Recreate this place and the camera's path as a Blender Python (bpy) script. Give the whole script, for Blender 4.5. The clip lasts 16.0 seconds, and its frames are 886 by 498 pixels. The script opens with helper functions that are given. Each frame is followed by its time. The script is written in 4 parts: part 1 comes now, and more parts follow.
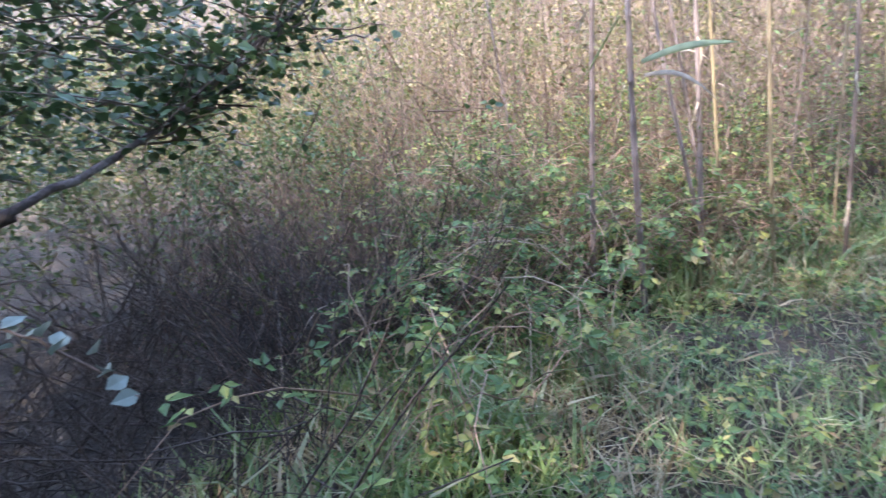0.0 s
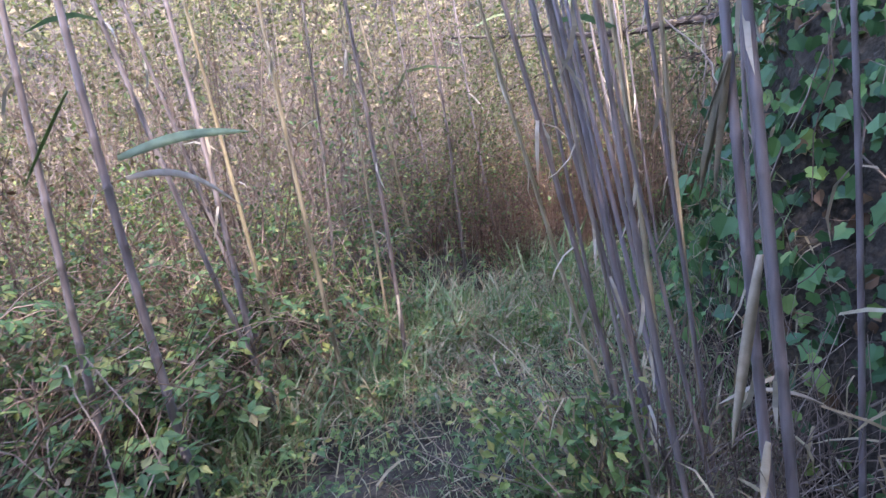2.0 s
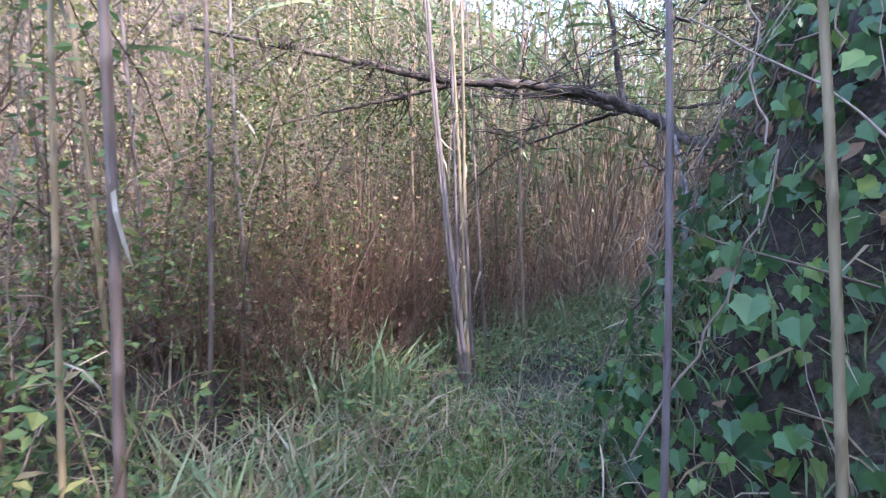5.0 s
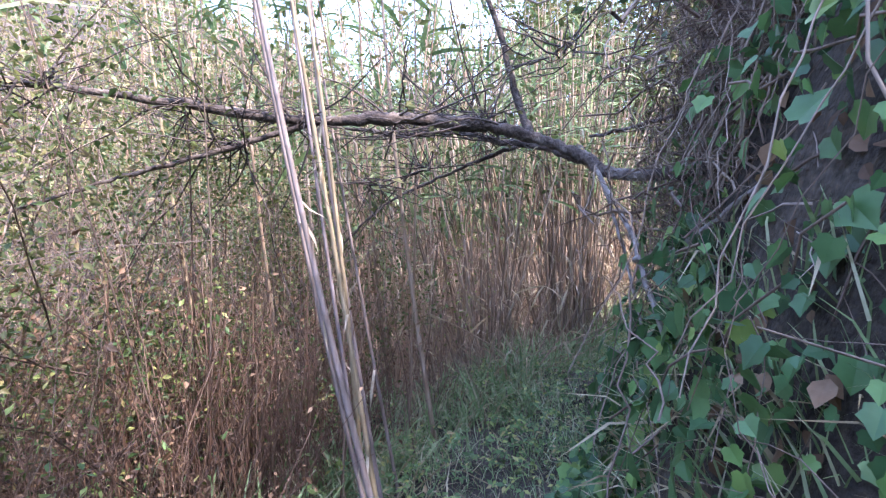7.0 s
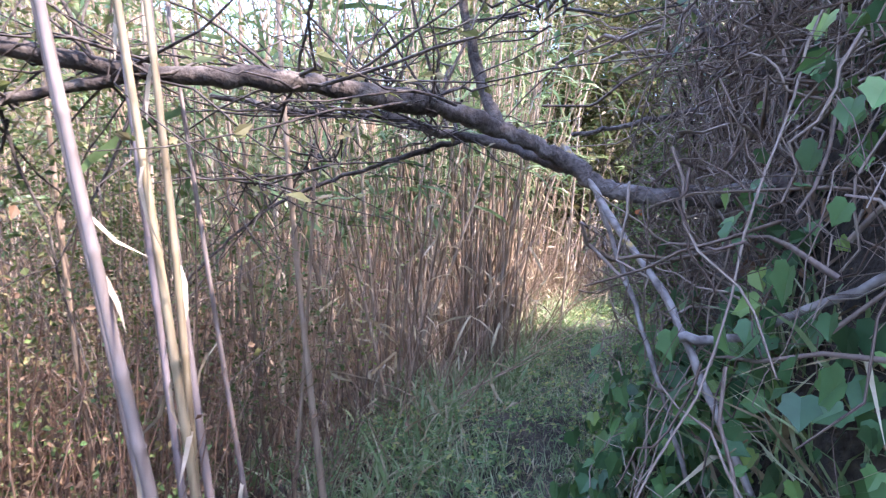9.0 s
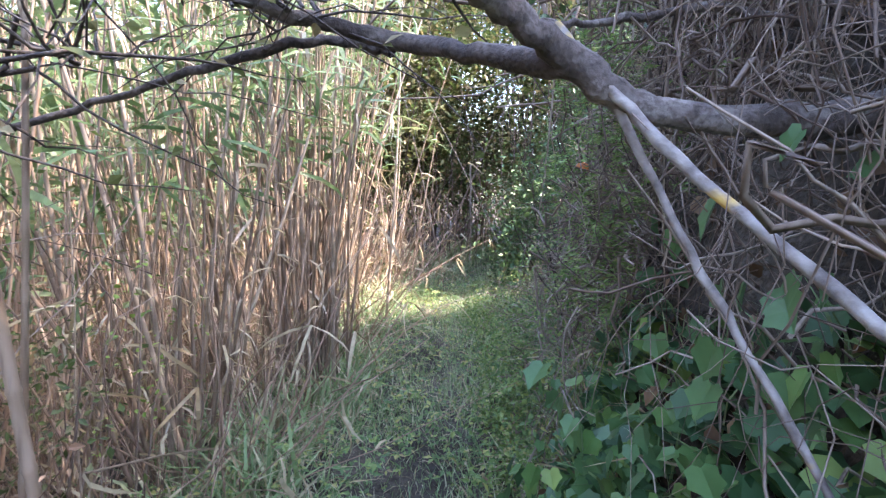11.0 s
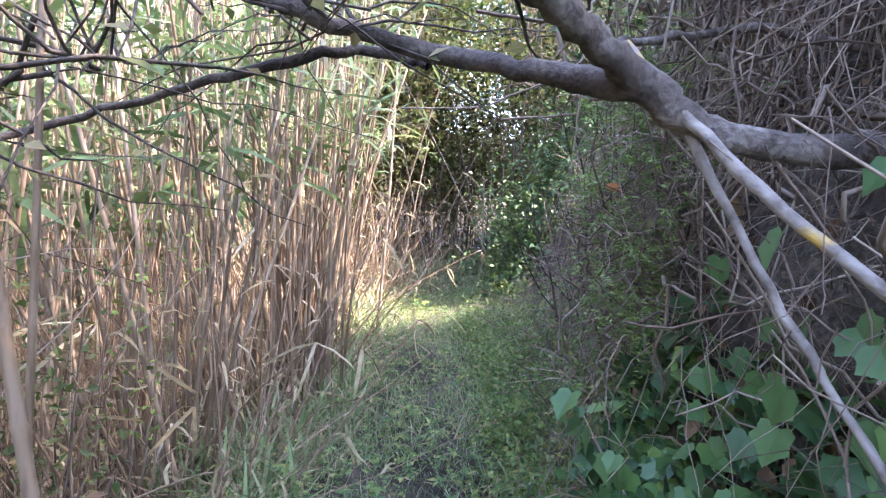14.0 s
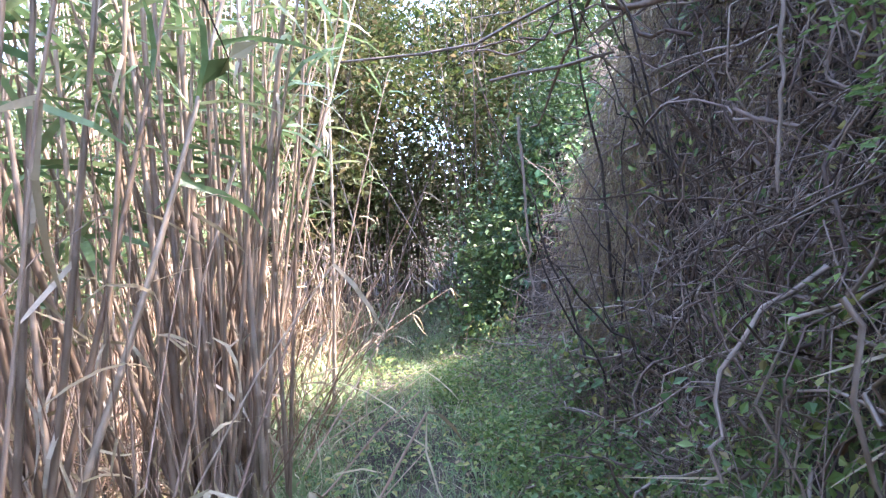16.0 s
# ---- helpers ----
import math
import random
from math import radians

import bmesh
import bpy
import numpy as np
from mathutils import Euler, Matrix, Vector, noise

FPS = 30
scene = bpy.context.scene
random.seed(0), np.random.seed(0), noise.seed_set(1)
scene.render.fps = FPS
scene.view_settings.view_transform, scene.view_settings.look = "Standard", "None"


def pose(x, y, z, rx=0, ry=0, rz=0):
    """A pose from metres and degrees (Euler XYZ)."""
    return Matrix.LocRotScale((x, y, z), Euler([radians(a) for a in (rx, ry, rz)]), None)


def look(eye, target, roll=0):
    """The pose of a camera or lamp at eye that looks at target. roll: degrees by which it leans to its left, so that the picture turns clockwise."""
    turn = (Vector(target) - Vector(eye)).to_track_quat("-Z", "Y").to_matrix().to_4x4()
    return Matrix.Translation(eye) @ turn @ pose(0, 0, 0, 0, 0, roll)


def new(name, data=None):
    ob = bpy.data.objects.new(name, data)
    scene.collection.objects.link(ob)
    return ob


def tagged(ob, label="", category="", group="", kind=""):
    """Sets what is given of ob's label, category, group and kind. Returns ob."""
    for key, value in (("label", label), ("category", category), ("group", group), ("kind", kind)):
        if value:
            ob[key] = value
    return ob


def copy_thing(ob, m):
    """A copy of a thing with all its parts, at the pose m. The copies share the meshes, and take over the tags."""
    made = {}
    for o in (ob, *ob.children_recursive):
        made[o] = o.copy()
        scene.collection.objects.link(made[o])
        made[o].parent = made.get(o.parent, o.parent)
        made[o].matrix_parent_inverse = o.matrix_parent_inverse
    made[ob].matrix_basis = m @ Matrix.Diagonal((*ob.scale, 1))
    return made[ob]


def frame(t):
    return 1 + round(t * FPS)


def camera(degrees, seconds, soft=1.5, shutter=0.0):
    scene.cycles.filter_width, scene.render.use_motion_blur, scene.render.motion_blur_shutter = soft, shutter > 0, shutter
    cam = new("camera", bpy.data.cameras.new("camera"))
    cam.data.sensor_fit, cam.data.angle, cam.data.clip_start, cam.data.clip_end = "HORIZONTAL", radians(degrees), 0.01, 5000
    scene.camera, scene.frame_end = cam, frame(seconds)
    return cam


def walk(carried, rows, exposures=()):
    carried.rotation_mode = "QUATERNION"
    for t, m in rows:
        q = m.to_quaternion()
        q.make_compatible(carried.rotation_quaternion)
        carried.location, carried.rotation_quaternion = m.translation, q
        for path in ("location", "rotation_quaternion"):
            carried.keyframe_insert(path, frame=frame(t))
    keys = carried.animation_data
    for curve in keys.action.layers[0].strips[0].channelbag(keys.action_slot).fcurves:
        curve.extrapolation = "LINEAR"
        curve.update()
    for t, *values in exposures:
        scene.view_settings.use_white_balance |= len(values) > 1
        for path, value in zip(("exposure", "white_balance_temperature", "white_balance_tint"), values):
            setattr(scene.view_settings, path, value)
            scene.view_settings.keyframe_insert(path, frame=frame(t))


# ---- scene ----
cam = camera(74.71, 16.0, soft=1.3, shutter=0.15)
PATH = [
    (0.0, pose(0.807, -1.115, 1.448, 73.09, 6.78, 16.93)),
    (0.5, pose(0.813, -0.968, 1.465, 70.07, 4.06, -1.96)),
    (1.0, pose(0.847, -0.702, 1.429, 73.00, 3.52, -13.23)),
    (1.5, pose(0.938, -0.291, 1.441, 74.85, 6.47, -19.30)),
    (2.0, pose(0.992, -0.123, 1.419, 76.40, 6.58, -26.32)),
    (2.5, pose(0.828, 0.170, 1.379, 83.42, 5.06, -34.68)),
    (3.0, pose(0.701, 0.624, 1.477, 80.01, 2.26, -41.86)),
    (3.5, pose(0.792, 0.818, 1.432, 79.30, 1.64, -44.56)),
    (4.0, pose(0.940, 1.042, 1.403, 79.02, -0.67, -49.77)),
    (4.5, pose(1.063, 1.411, 1.286, 82.36, -3.04, -54.52)),
    (5.0, pose(1.417, 1.770, 1.243, 83.01, -3.97, -58.05)),
    (5.2, pose(1.534, 1.886, 1.250, 82.96, -3.83, -62.49)),
    (7.3, pose(2.420, 2.399, 1.364, 87.10, 2.65, -73.06)),
    (7.5, pose(2.540, 2.427, 1.364, 84.23, 3.12, -72.63)),
    (8.0, pose(2.736, 2.489, 1.429, 80.45, 3.15, -72.23)),
    (8.5, pose(2.964, 2.631, 1.471, 85.10, 1.05, -75.11)),
    (9.0, pose(3.227, 2.785, 1.502, 86.27, -0.77, -83.58)),
    (9.5, pose(3.415, 2.827, 1.516, 86.11, -1.30, -89.15)),
    (9.7, pose(3.548, 2.858, 1.497, 85.92, -1.29, -90.02)),
    (11.8, pose(4.428, 3.168, 1.409, 84.54, -0.37, -111.12)),
    (12.0, pose(4.419, 3.169, 1.411, 84.52, -0.69, -111.18)),
    (12.5, pose(4.399, 3.158, 1.422, 84.53, -1.25, -110.91)),
    (13.0, pose(4.372, 3.161, 1.496, 91.36, -1.09, -107.93)),
    (13.5, pose(4.366, 3.170, 1.498, 90.46, -1.38, -107.18)),
    (14.0, pose(4.395, 3.210, 1.449, 85.48, -1.30, -106.60)),
    (14.5, pose(4.465, 3.221, 1.437, 87.02, 0.99, -106.85)),
    (15.0, pose(4.783, 3.179, 1.347, 89.06, 2.81, -108.29)),
    (15.5, pose(5.368, 3.066, 1.282, 90.26, 2.58, -110.91)),
    (16.0, pose(5.674, 2.986, 1.269, 90.13, 4.83, -112.22)),
]
walk(cam, PATH, ((0.0, 3.5, 6400, 21), (0.5, 3.35, 6200, 21), (2.0, 2.98, 5950, 25), (5.0, 3.15, 6100, 25), (8.0, 3.4, 6050, 28), (9.5, 3.6, 6250, 26), (12.0, 4.1, 6700, 21), (14.5, 4.1, 6700, 24), (16.0, 4.05, 6250, 25)))

# world and sun: a low warm sun over the bank, open blue sky
SUN_EL, SUN_AZ = 47.0, 200.0          # azimuth clockwise from +y, where the light comes from
world = bpy.data.worlds.new("world")
scene.world = world
world.use_nodes = True
wn = world.node_tree
sky = wn.nodes.new("ShaderNodeTexSky")
sky.sky_type = "NISHITA"
sky.sun_disc = False
sky.sun_elevation, sky.sun_rotation = radians(SUN_EL), radians(SUN_AZ)
wn.nodes["Background"].inputs["Strength"].default_value = 0.15
wn.links.new(sky.outputs["Color"], wn.nodes["Background"].inputs["Color"])
sun = new("sun", bpy.data.lights.new("sun", "SUN"))
sun.data.energy, sun.data.angle, sun.data.color = 2.0, radians(0.8), (1.0, 0.92, 0.82)
toward = Vector((math.sin(radians(SUN_AZ)) * math.cos(radians(SUN_EL)), math.cos(radians(SUN_AZ)) * math.cos(radians(SUN_EL)), math.sin(radians(SUN_EL))))
sun.matrix_world = look(toward * 40, (0, 0, 0))

rng = np.random.default_rng(7)


# ---- materials ----
def material(name):
    m = bpy.data.materials.new(name)
    m.use_nodes = True
    nt = m.node_tree
    return m, nt, nt.nodes["Principled BSDF"], nt.nodes["Material Output"]


def ramp(nt, source, stops):
    r = nt.nodes.new("ShaderNodeValToRGB")
    els = r.color_ramp.elements
    while len(els) < len(stops):
        els.new(0.5)
    for e, (p, c) in zip(els, stops):
        e.position, e.color = p, (*c, 1)
    nt.links.new(source, r.inputs["Fac"])
    return r.outputs["Color"]


def noise_of(nt, scale, detail=4.0, stretch=(1, 1, 1)):
    co = nt.nodes.new("ShaderNodeTexCoord")
    mp = nt.nodes.new("ShaderNodeMapping")
    mp.inputs["Scale"].default_value = stretch
    n = nt.nodes.new("ShaderNodeTexNoise")
    n.inputs["Scale"].default_value, n.inputs["Detail"].default_value = scale, detail
    nt.links.new(co.outputs["Object"], mp.inputs["Vector"])
    nt.links.new(mp.outputs["Vector"], n.inputs["Vector"])
    return n.outputs["Fac"]


def blend(nt, a, b, fac, kind="MULTIPLY"):
    x = nt.nodes.new("ShaderNodeMix")
    x.data_type, x.blend_type = "RGBA", kind
    x.inputs["Factor"].default_value = fac
    nt.links.new(a, x.inputs["A"])
    nt.links.new(b, x.inputs["B"])
    return x.outputs["Result"]


def leaf_material(name, stops, rough=0.5, through_light=0.35, mottle=25.0):
    """Thin leaves: colour differs from leaf to leaf, with blotches, and light passes through."""
    m, nt, bsdf, out = material(name)
    geo = nt.nodes.new("ShaderNodeNewGeometry")
    base = ramp(nt, geo.outputs["Random Per Island"], stops)
    spots = ramp(nt, noise_of(nt, mottle, 5), [(0.3, (0.62, 0.6, 0.52)), (0.65, (1, 1, 1))])
    col = blend(nt, base, spots, 0.8)
    nt.links.new(col, bsdf.inputs["Base Color"])
    bsdf.inputs["Roughness"].default_value = rough
    bsdf.inputs["Specular IOR Level"].default_value = 0.4
    tr = nt.nodes.new("ShaderNodeBsdfTranslucent")
    nt.links.new(col, tr.inputs["Color"])
    mix = nt.nodes.new("ShaderNodeMixShader")
    mix.inputs["Fac"].default_value = through_light
    nt.links.new(bsdf.outputs["BSDF"], mix.inputs[1])
    nt.links.new(tr.outputs["BSDF"], mix.inputs[2])
    nt.links.new(mix.outputs["Shader"], out.inputs["Surface"])
    return m


def stem_material(name, stops, rough=0.65, scale=14.0, stretch=(4, 4, 0.6), bump=0.3, by_object=False):
    """Stalks and bark: tone by piece, streaks along it and fine relief."""
    m, nt, bsdf, out = material(name)
    if by_object:
        pick = nt.nodes.new("ShaderNodeObjectInfo").outputs["Random"]
    else:
        pick = nt.nodes.new("ShaderNodeNewGeometry").outputs["Random Per Island"]
    base = ramp(nt, pick, stops)
    streak = noise_of(nt, scale, 6, stretch)
    tone = ramp(nt, streak, [(0.28, (0.5, 0.46, 0.44)), (0.5, (0.92, 0.9, 0.88)), (0.7, (1.0, 1.0, 1.0))])
    col = blend(nt, base, tone, 0.9)
    nt.links.new(col, bsdf.inputs["Base Color"])
    bsdf.inputs["Roughness"].default_value = rough
    b = nt.nodes.new("ShaderNodeBump")
    b.inputs["Strength"].default_value, b.inputs["Distance"].default_value = bump, 0.01
    nt.links.new(streak, b.inputs["Height"])
    nt.links.new(b.outputs["Normal"], bsdf.inputs["Normal"])
    return m


def soil_material():
    m, nt, bsdf, out = material("soil")
    a = ramp(nt, noise_of(nt, 2.3, 8), [(0.3, (0.028, 0.022, 0.016)), (0.5, (0.06, 0.048, 0.036)), (0.7, (0.12, 0.098, 0.075))])
    c = ramp(nt, noise_of(nt, 42, 6), [(0.3, (0.4, 0.38, 0.36)), (0.6, (1, 1, 1)), (0.72, (1.5, 1.4, 1.2))])
    nt.links.new(blend(nt, a, c, 1.0), bsdf.inputs["Base Color"])
    bsdf.inputs["Roughness"].default_value = 0.95
    b = nt.nodes.new("ShaderNodeBump")
    b.inputs["Strength"].default_value, b.inputs["Distance"].default_value = 0.9, 0.03
    nt.links.new(noise_of(nt, 30, 8), b.inputs["Height"])
    nt.links.new(b.outputs["Normal"], bsdf.inputs["Normal"])
    return m


SOIL = soil_material()
GRASS = leaf_material("grass_blade", [(0.0, (0.176, 0.271, 0.122)), (0.5, (0.271, 0.393, 0.176)), (0.75, (0.393, 0.475, 0.258)), (1.0, (0.624, 0.582, 0.407))], 0.5)
STRAW = leaf_material("dry_grass", [(0.0, (0.24, 0.18, 0.1)), (0.5, (0.4, 0.32, 0.19)), (1.0, (0.55, 0.48, 0.33))], 0.6, 0.25)
# dry_grass colours scaled down to hold back the sunlit hillside's brightness
DIMSTRAW = leaf_material("dimmed_hill_straw", [(0.0, (0.17, 0.13, 0.07)), (0.5, (0.29, 0.23, 0.13)), (1.0, (0.4, 0.34, 0.22))], 0.6, 0.25)
BRAMBLE = leaf_material("bramble_leaf", [(0.0, (0.088, 0.163, 0.062)), (0.45, (0.15, 0.263, 0.094)), (0.75, (0.275, 0.375, 0.112)), (0.9, (0.45, 0.45, 0.15)), (1.0, (0.375, 0.275, 0.163))], 0.45)
SHRUB = leaf_material("shrub_leaf", [(0.0, (0.056, 0.096, 0.028)), (0.45, (0.104, 0.144, 0.04)), (0.75, (0.176, 0.184, 0.072)), (1.0, (0.24, 0.176, 0.096))], 0.5, 0.4)
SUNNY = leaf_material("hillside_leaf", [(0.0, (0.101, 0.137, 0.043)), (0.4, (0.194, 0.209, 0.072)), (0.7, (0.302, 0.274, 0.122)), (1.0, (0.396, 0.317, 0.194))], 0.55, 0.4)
DARKLEAF = leaf_material("evergreen_leaf", [(0.0, (0.041, 0.081, 0.034)), (0.6, (0.081, 0.149, 0.054)), (1.0, (0.162, 0.23, 0.081))], 0.38, 0.25)
IVY = leaf_material("ivy_leaf", [(0.0, (0.044, 0.111, 0.049)), (0.5, (0.083, 0.188, 0.077)), (0.85, (0.144, 0.287, 0.088)), (1.0, (0.276, 0.398, 0.111))], 0.4, 0.25, 12.0)
DEADLEAF = leaf_material("dead_leaf", [(0.0, (0.1, 0.055, 0.03)), (0.6, (0.2, 0.12, 0.07)), (1.0, (0.36, 0.24, 0.15))], 0.7, 0.15)
FERN = leaf_material("feathery_sprig", [(0.0, (0.12, 0.21, 0.06)), (0.6, (0.2, 0.31, 0.09)), (1.0, (0.34, 0.42, 0.15))], 0.5, 0.4)
CANE = stem_material("cane_culm", [(0.0, (0.21, 0.16, 0.13)), (0.35, (0.26, 0.215, 0.2)), (0.7, (0.24, 0.205, 0.215)), (0.88, (0.32, 0.26, 0.19)), (1.0, (0.38, 0.31, 0.18))], 0.5, 9.0, (5, 5, 0.7), 0.15, True)
RIBBON = leaf_material("ribbon_leaf", [(0.0, (0.24, 0.33, 0.2)), (1.0, (0.28, 0.37, 0.24))], 0.4, 0.4)
SHOOT = leaf_material("shoot_leaf", [(0.0, (0.15, 0.26, 0.05)), (1.0, (0.28, 0.38, 0.09))], 0.45, 0.4)
CULM = stem_material("reed_culm", [(0.0, (0.18, 0.126, 0.086)), (0.4, (0.279, 0.203, 0.14)), (0.8, (0.342, 0.261, 0.189)), (1.0, (0.36, 0.297, 0.225))], 0.55, 9.0, (5, 5, 0.7), 0.2, True)
SHEATH = leaf_material("cane_sheath", [(0.0, (0.36, 0.28, 0.19)), (0.6, (0.5, 0.42, 0.31)), (1.0, (0.6, 0.55, 0.45))], 0.6, 0.2)
CANELEAF = leaf_material("cane_leaf", [(0.0, (0.1, 0.17, 0.07)), (0.6, (0.17, 0.26, 0.11)), (1.0, (0.32, 0.37, 0.18))], 0.4, 0.35)
REED = stem_material("reed_stalk", [(0.0, (0.216, 0.14, 0.09)), (0.4, (0.342, 0.234, 0.162)), (0.8, (0.45, 0.324, 0.234)), (1.0, (0.504, 0.423, 0.324))], 0.6)
REDSTEM = stem_material("reddish_stem", [(0.0, (0.11, 0.06, 0.04)), (0.6, (0.19, 0.115, 0.08)), (1.0, (0.32, 0.23, 0.17))], 0.6)
TWIG = stem_material("twig", [(0.0, (0.09, 0.06, 0.045)), (0.6, (0.18, 0.13, 0.1)), (1.0, (0.32, 0.26, 0.21))], 0.75)
ROOT = stem_material("dry_vine", [(0.0, (0.136, 0.096, 0.072)), (0.6, (0.24, 0.184, 0.144)), (1.0, (0.368, 0.304, 0.248))], 0.75)


def bark_material(name, dark, mid, light):
    """Rough bark: blotches of lichen at one scale, cracks and pits at a finer one."""
    m, nt, bsdf, out = material(name)
    a = ramp(nt, noise_of(nt, 11, 7), [(0.32, dark), (0.5, mid), (0.68, light)])
    c = ramp(nt, noise_of(nt, 75, 6), [(0.33, (0.45, 0.42, 0.4)), (0.55, (1, 1, 1))])
    nt.links.new(blend(nt, a, c, 0.9), bsdf.inputs["Base Color"])
    bsdf.inputs["Roughness"].default_value = 0.88
    b = nt.nodes.new("ShaderNodeBump")
    b.inputs["Strength"].default_value, b.inputs["Distance"].default_value = 0.9, 0.012
    nt.links.new(noise_of(nt, 48, 8), b.inputs["Height"])
    nt.links.new(b.outputs["Normal"], bsdf.inputs["Normal"])
    return m


BARK = bark_material("limb_bark", (0.05, 0.038, 0.032), (0.105, 0.083, 0.073), (0.22, 0.19, 0.17))
BARKDARK = bark_material("dark_bark", (0.04, 0.03, 0.026), (0.075, 0.058, 0.05), (0.15, 0.125, 0.105))


def pale_bark():
    """Pale grey bark with patches of yellow lichen."""
    m, nt, bsdf, out = material("pale_bark")
    a = ramp(nt, noise_of(nt, 26, 6), [(0.3, (0.11, 0.09, 0.08)), (0.5, (0.24, 0.21, 0.19)), (0.75, (0.36, 0.33, 0.3))])
    y = ramp(nt, noise_of(nt, 9, 3), [(0.62, (0.0, 0.0, 0.0)), (0.7, (1, 1, 1))])
    x = nt.nodes.new("ShaderNodeMix")
    x.data_type = "RGBA"
    nt.links.new(y, x.inputs["Factor"])
    nt.links.new(a, x.inputs["A"])
    x.inputs["B"].default_value = (0.5, 0.33, 0.09, 1)
    nt.links.new(x.outputs["Result"], bsdf.inputs["Base Color"])
    bsdf.inputs["Roughness"].default_value = 0.85
    b = nt.nodes.new("ShaderNodeBump")
    b.inputs["Strength"].default_value, b.inputs["Distance"].default_value = 0.7, 0.01
    nt.links.new(noise_of(nt, 40, 6), b.inputs["Height"])
    nt.links.new(b.outputs["Normal"], bsdf.inputs["Normal"])
    return m


PALEBARK = pale_bark()


# ---- mesh tools ----
def mesh_of(name, verts, faces_by_size, mats, smooth=False):
    """A mesh from an (n, 3) array and a list of index arrays, (m, 3) or (m, 4)."""
    me = bpy.data.meshes.new(name)
    verts = np.asarray(verts, np.float32)
    faces_by_size = [np.asarray(f, np.int32) for f in faces_by_size if len(f)]
    loops = np.concatenate([f.ravel() for f in faces_by_size])
    sizes = np.concatenate([np.full(len(f), f.shape[1], np.int32) for f in faces_by_size])
    starts = np.concatenate([[0], np.cumsum(sizes)[:-1]]).astype(np.int32)
    me.vertices.add(len(verts))
    me.vertices.foreach_set("co", verts.ravel())
    me.loops.add(len(loops))
    me.loops.foreach_set("vertex_index", loops)
    me.polygons.add(len(sizes))
    me.polygons.foreach_set("loop_start", starts)
    me.polygons.foreach_set("loop_total", sizes)
    me.polygons.foreach_set("use_smooth", np.full(len(sizes), smooth))
    for m in mats if isinstance(mats, (list, tuple)) else [mats]:
        me.materials.append(m)
    me.update(calc_edges=True)
    me.validate()
    return me


def turns(yaw, tilt, roll):
    """Rotation matrices: a leaf whose tip points along +y is rolled, tilted up or down, then turned."""
    cy, sy, ct, st, cr, sr = np.cos(yaw), np.sin(yaw), np.cos(tilt), np.sin(tilt), np.cos(roll), np.sin(roll)
    o, i = np.zeros_like(yaw), np.ones_like(yaw)
    z = np.stack([cy, -sy, o, sy, cy, o, o, o, i], 1).reshape(-1, 3, 3)
    x = np.stack([i, o, o, o, ct, -st, o, st, ct], 1).reshape(-1, 3, 3)
    y = np.stack([cr, o, sr, o, i, o, -sr, o, cr], 1).reshape(-1, 3, 3)
    return z @ x @ y


def scatter(name, template, pos, rot, size, mat):
    tv, tf = template
    tv = np.asarray(tv, float)
    n, k = len(pos), len(tv)
    v = np.einsum("nij,nkj->nki", rot, tv[None] * np.asarray(size).reshape(n, 1, -1)) + np.asarray(pos)[:, None]
    off = (np.arange(n) * k)[:, None, None]
    by = []
    for s in (3, 4):
        f = np.array([q for q in tf if len(q) == s], np.int32)
        if len(f):
            by.append((f[None] + off).reshape(-1, s))
    return mesh_of(name, v.reshape(-1, 3), by, mat)


def tubes(name, paths, rad, sides, mat, closed_tip=False):
    p = np.asarray(paths, float)
    n, k, _ = p.shape
    rad = np.broadcast_to(np.asarray(rad, float), (n, k))
    t = np.gradient(p, axis=1)
    t /= np.linalg.norm(t, axis=2, keepdims=True) + 1e-9
    main = t.mean(1)
    ref = np.where((np.abs(main[:, :1]) < 0.7 * np.linalg.norm(main, axis=1, keepdims=True)), [[1.0, 0, 0]], [[0, 1.0, 0]])[:, None]
    a = np.cross(t, ref)
    a /= np.linalg.norm(a, axis=2, keepdims=True) + 1e-9
    b = np.cross(t, a)
    w = np.arange(sides) * 2 * np.pi / sides
    v = p[:, :, None] + rad[:, :, None, None] * (a[:, :, None] * np.cos(w)[:, None] + b[:, :, None] * np.sin(w)[:, None])
    i, j = np.meshgrid(np.arange(k - 1), np.arange(sides), indexing="ij")
    j2 = (j + 1) % sides
    f = np.stack([i * sides + j, i * sides + j2, (i + 1) * sides + j2, (i + 1) * sides + j], -1).reshape(-1, 4)
    f = (f[None] + (np.arange(n) * k * sides)[:, None, None]).reshape(-1, 4)
    return mesh_of(name, v.reshape(-1, 3), [f], mat, True)


def spline(points, count, wobble=0.0):
    """Catmull-Rom through the points, resampled."""
    p = np.array(points, float)
    q = np.vstack([2 * p[0] - p[1], p, 2 * p[-1] - p[-2]])
    u = np.linspace(0, len(p) - 1 - 1e-6, count)
    i, f = u.astype(int), (u % 1)[:, None]
    a, b, c, d = q[i], q[i + 1], q[i + 2], q[i + 3]
    r = 0.5 * (2 * b + (c - a) * f + (2 * a - 5 * b + 4 * c - d) * f ** 2 + (3 * b - a - 3 * c + d) * f ** 3)
    return r + rng.normal(0, wobble, r.shape) if wobble else r


def stuff(name, me, label, category):
    return tagged(new(name, me), label, category, kind="stuff")


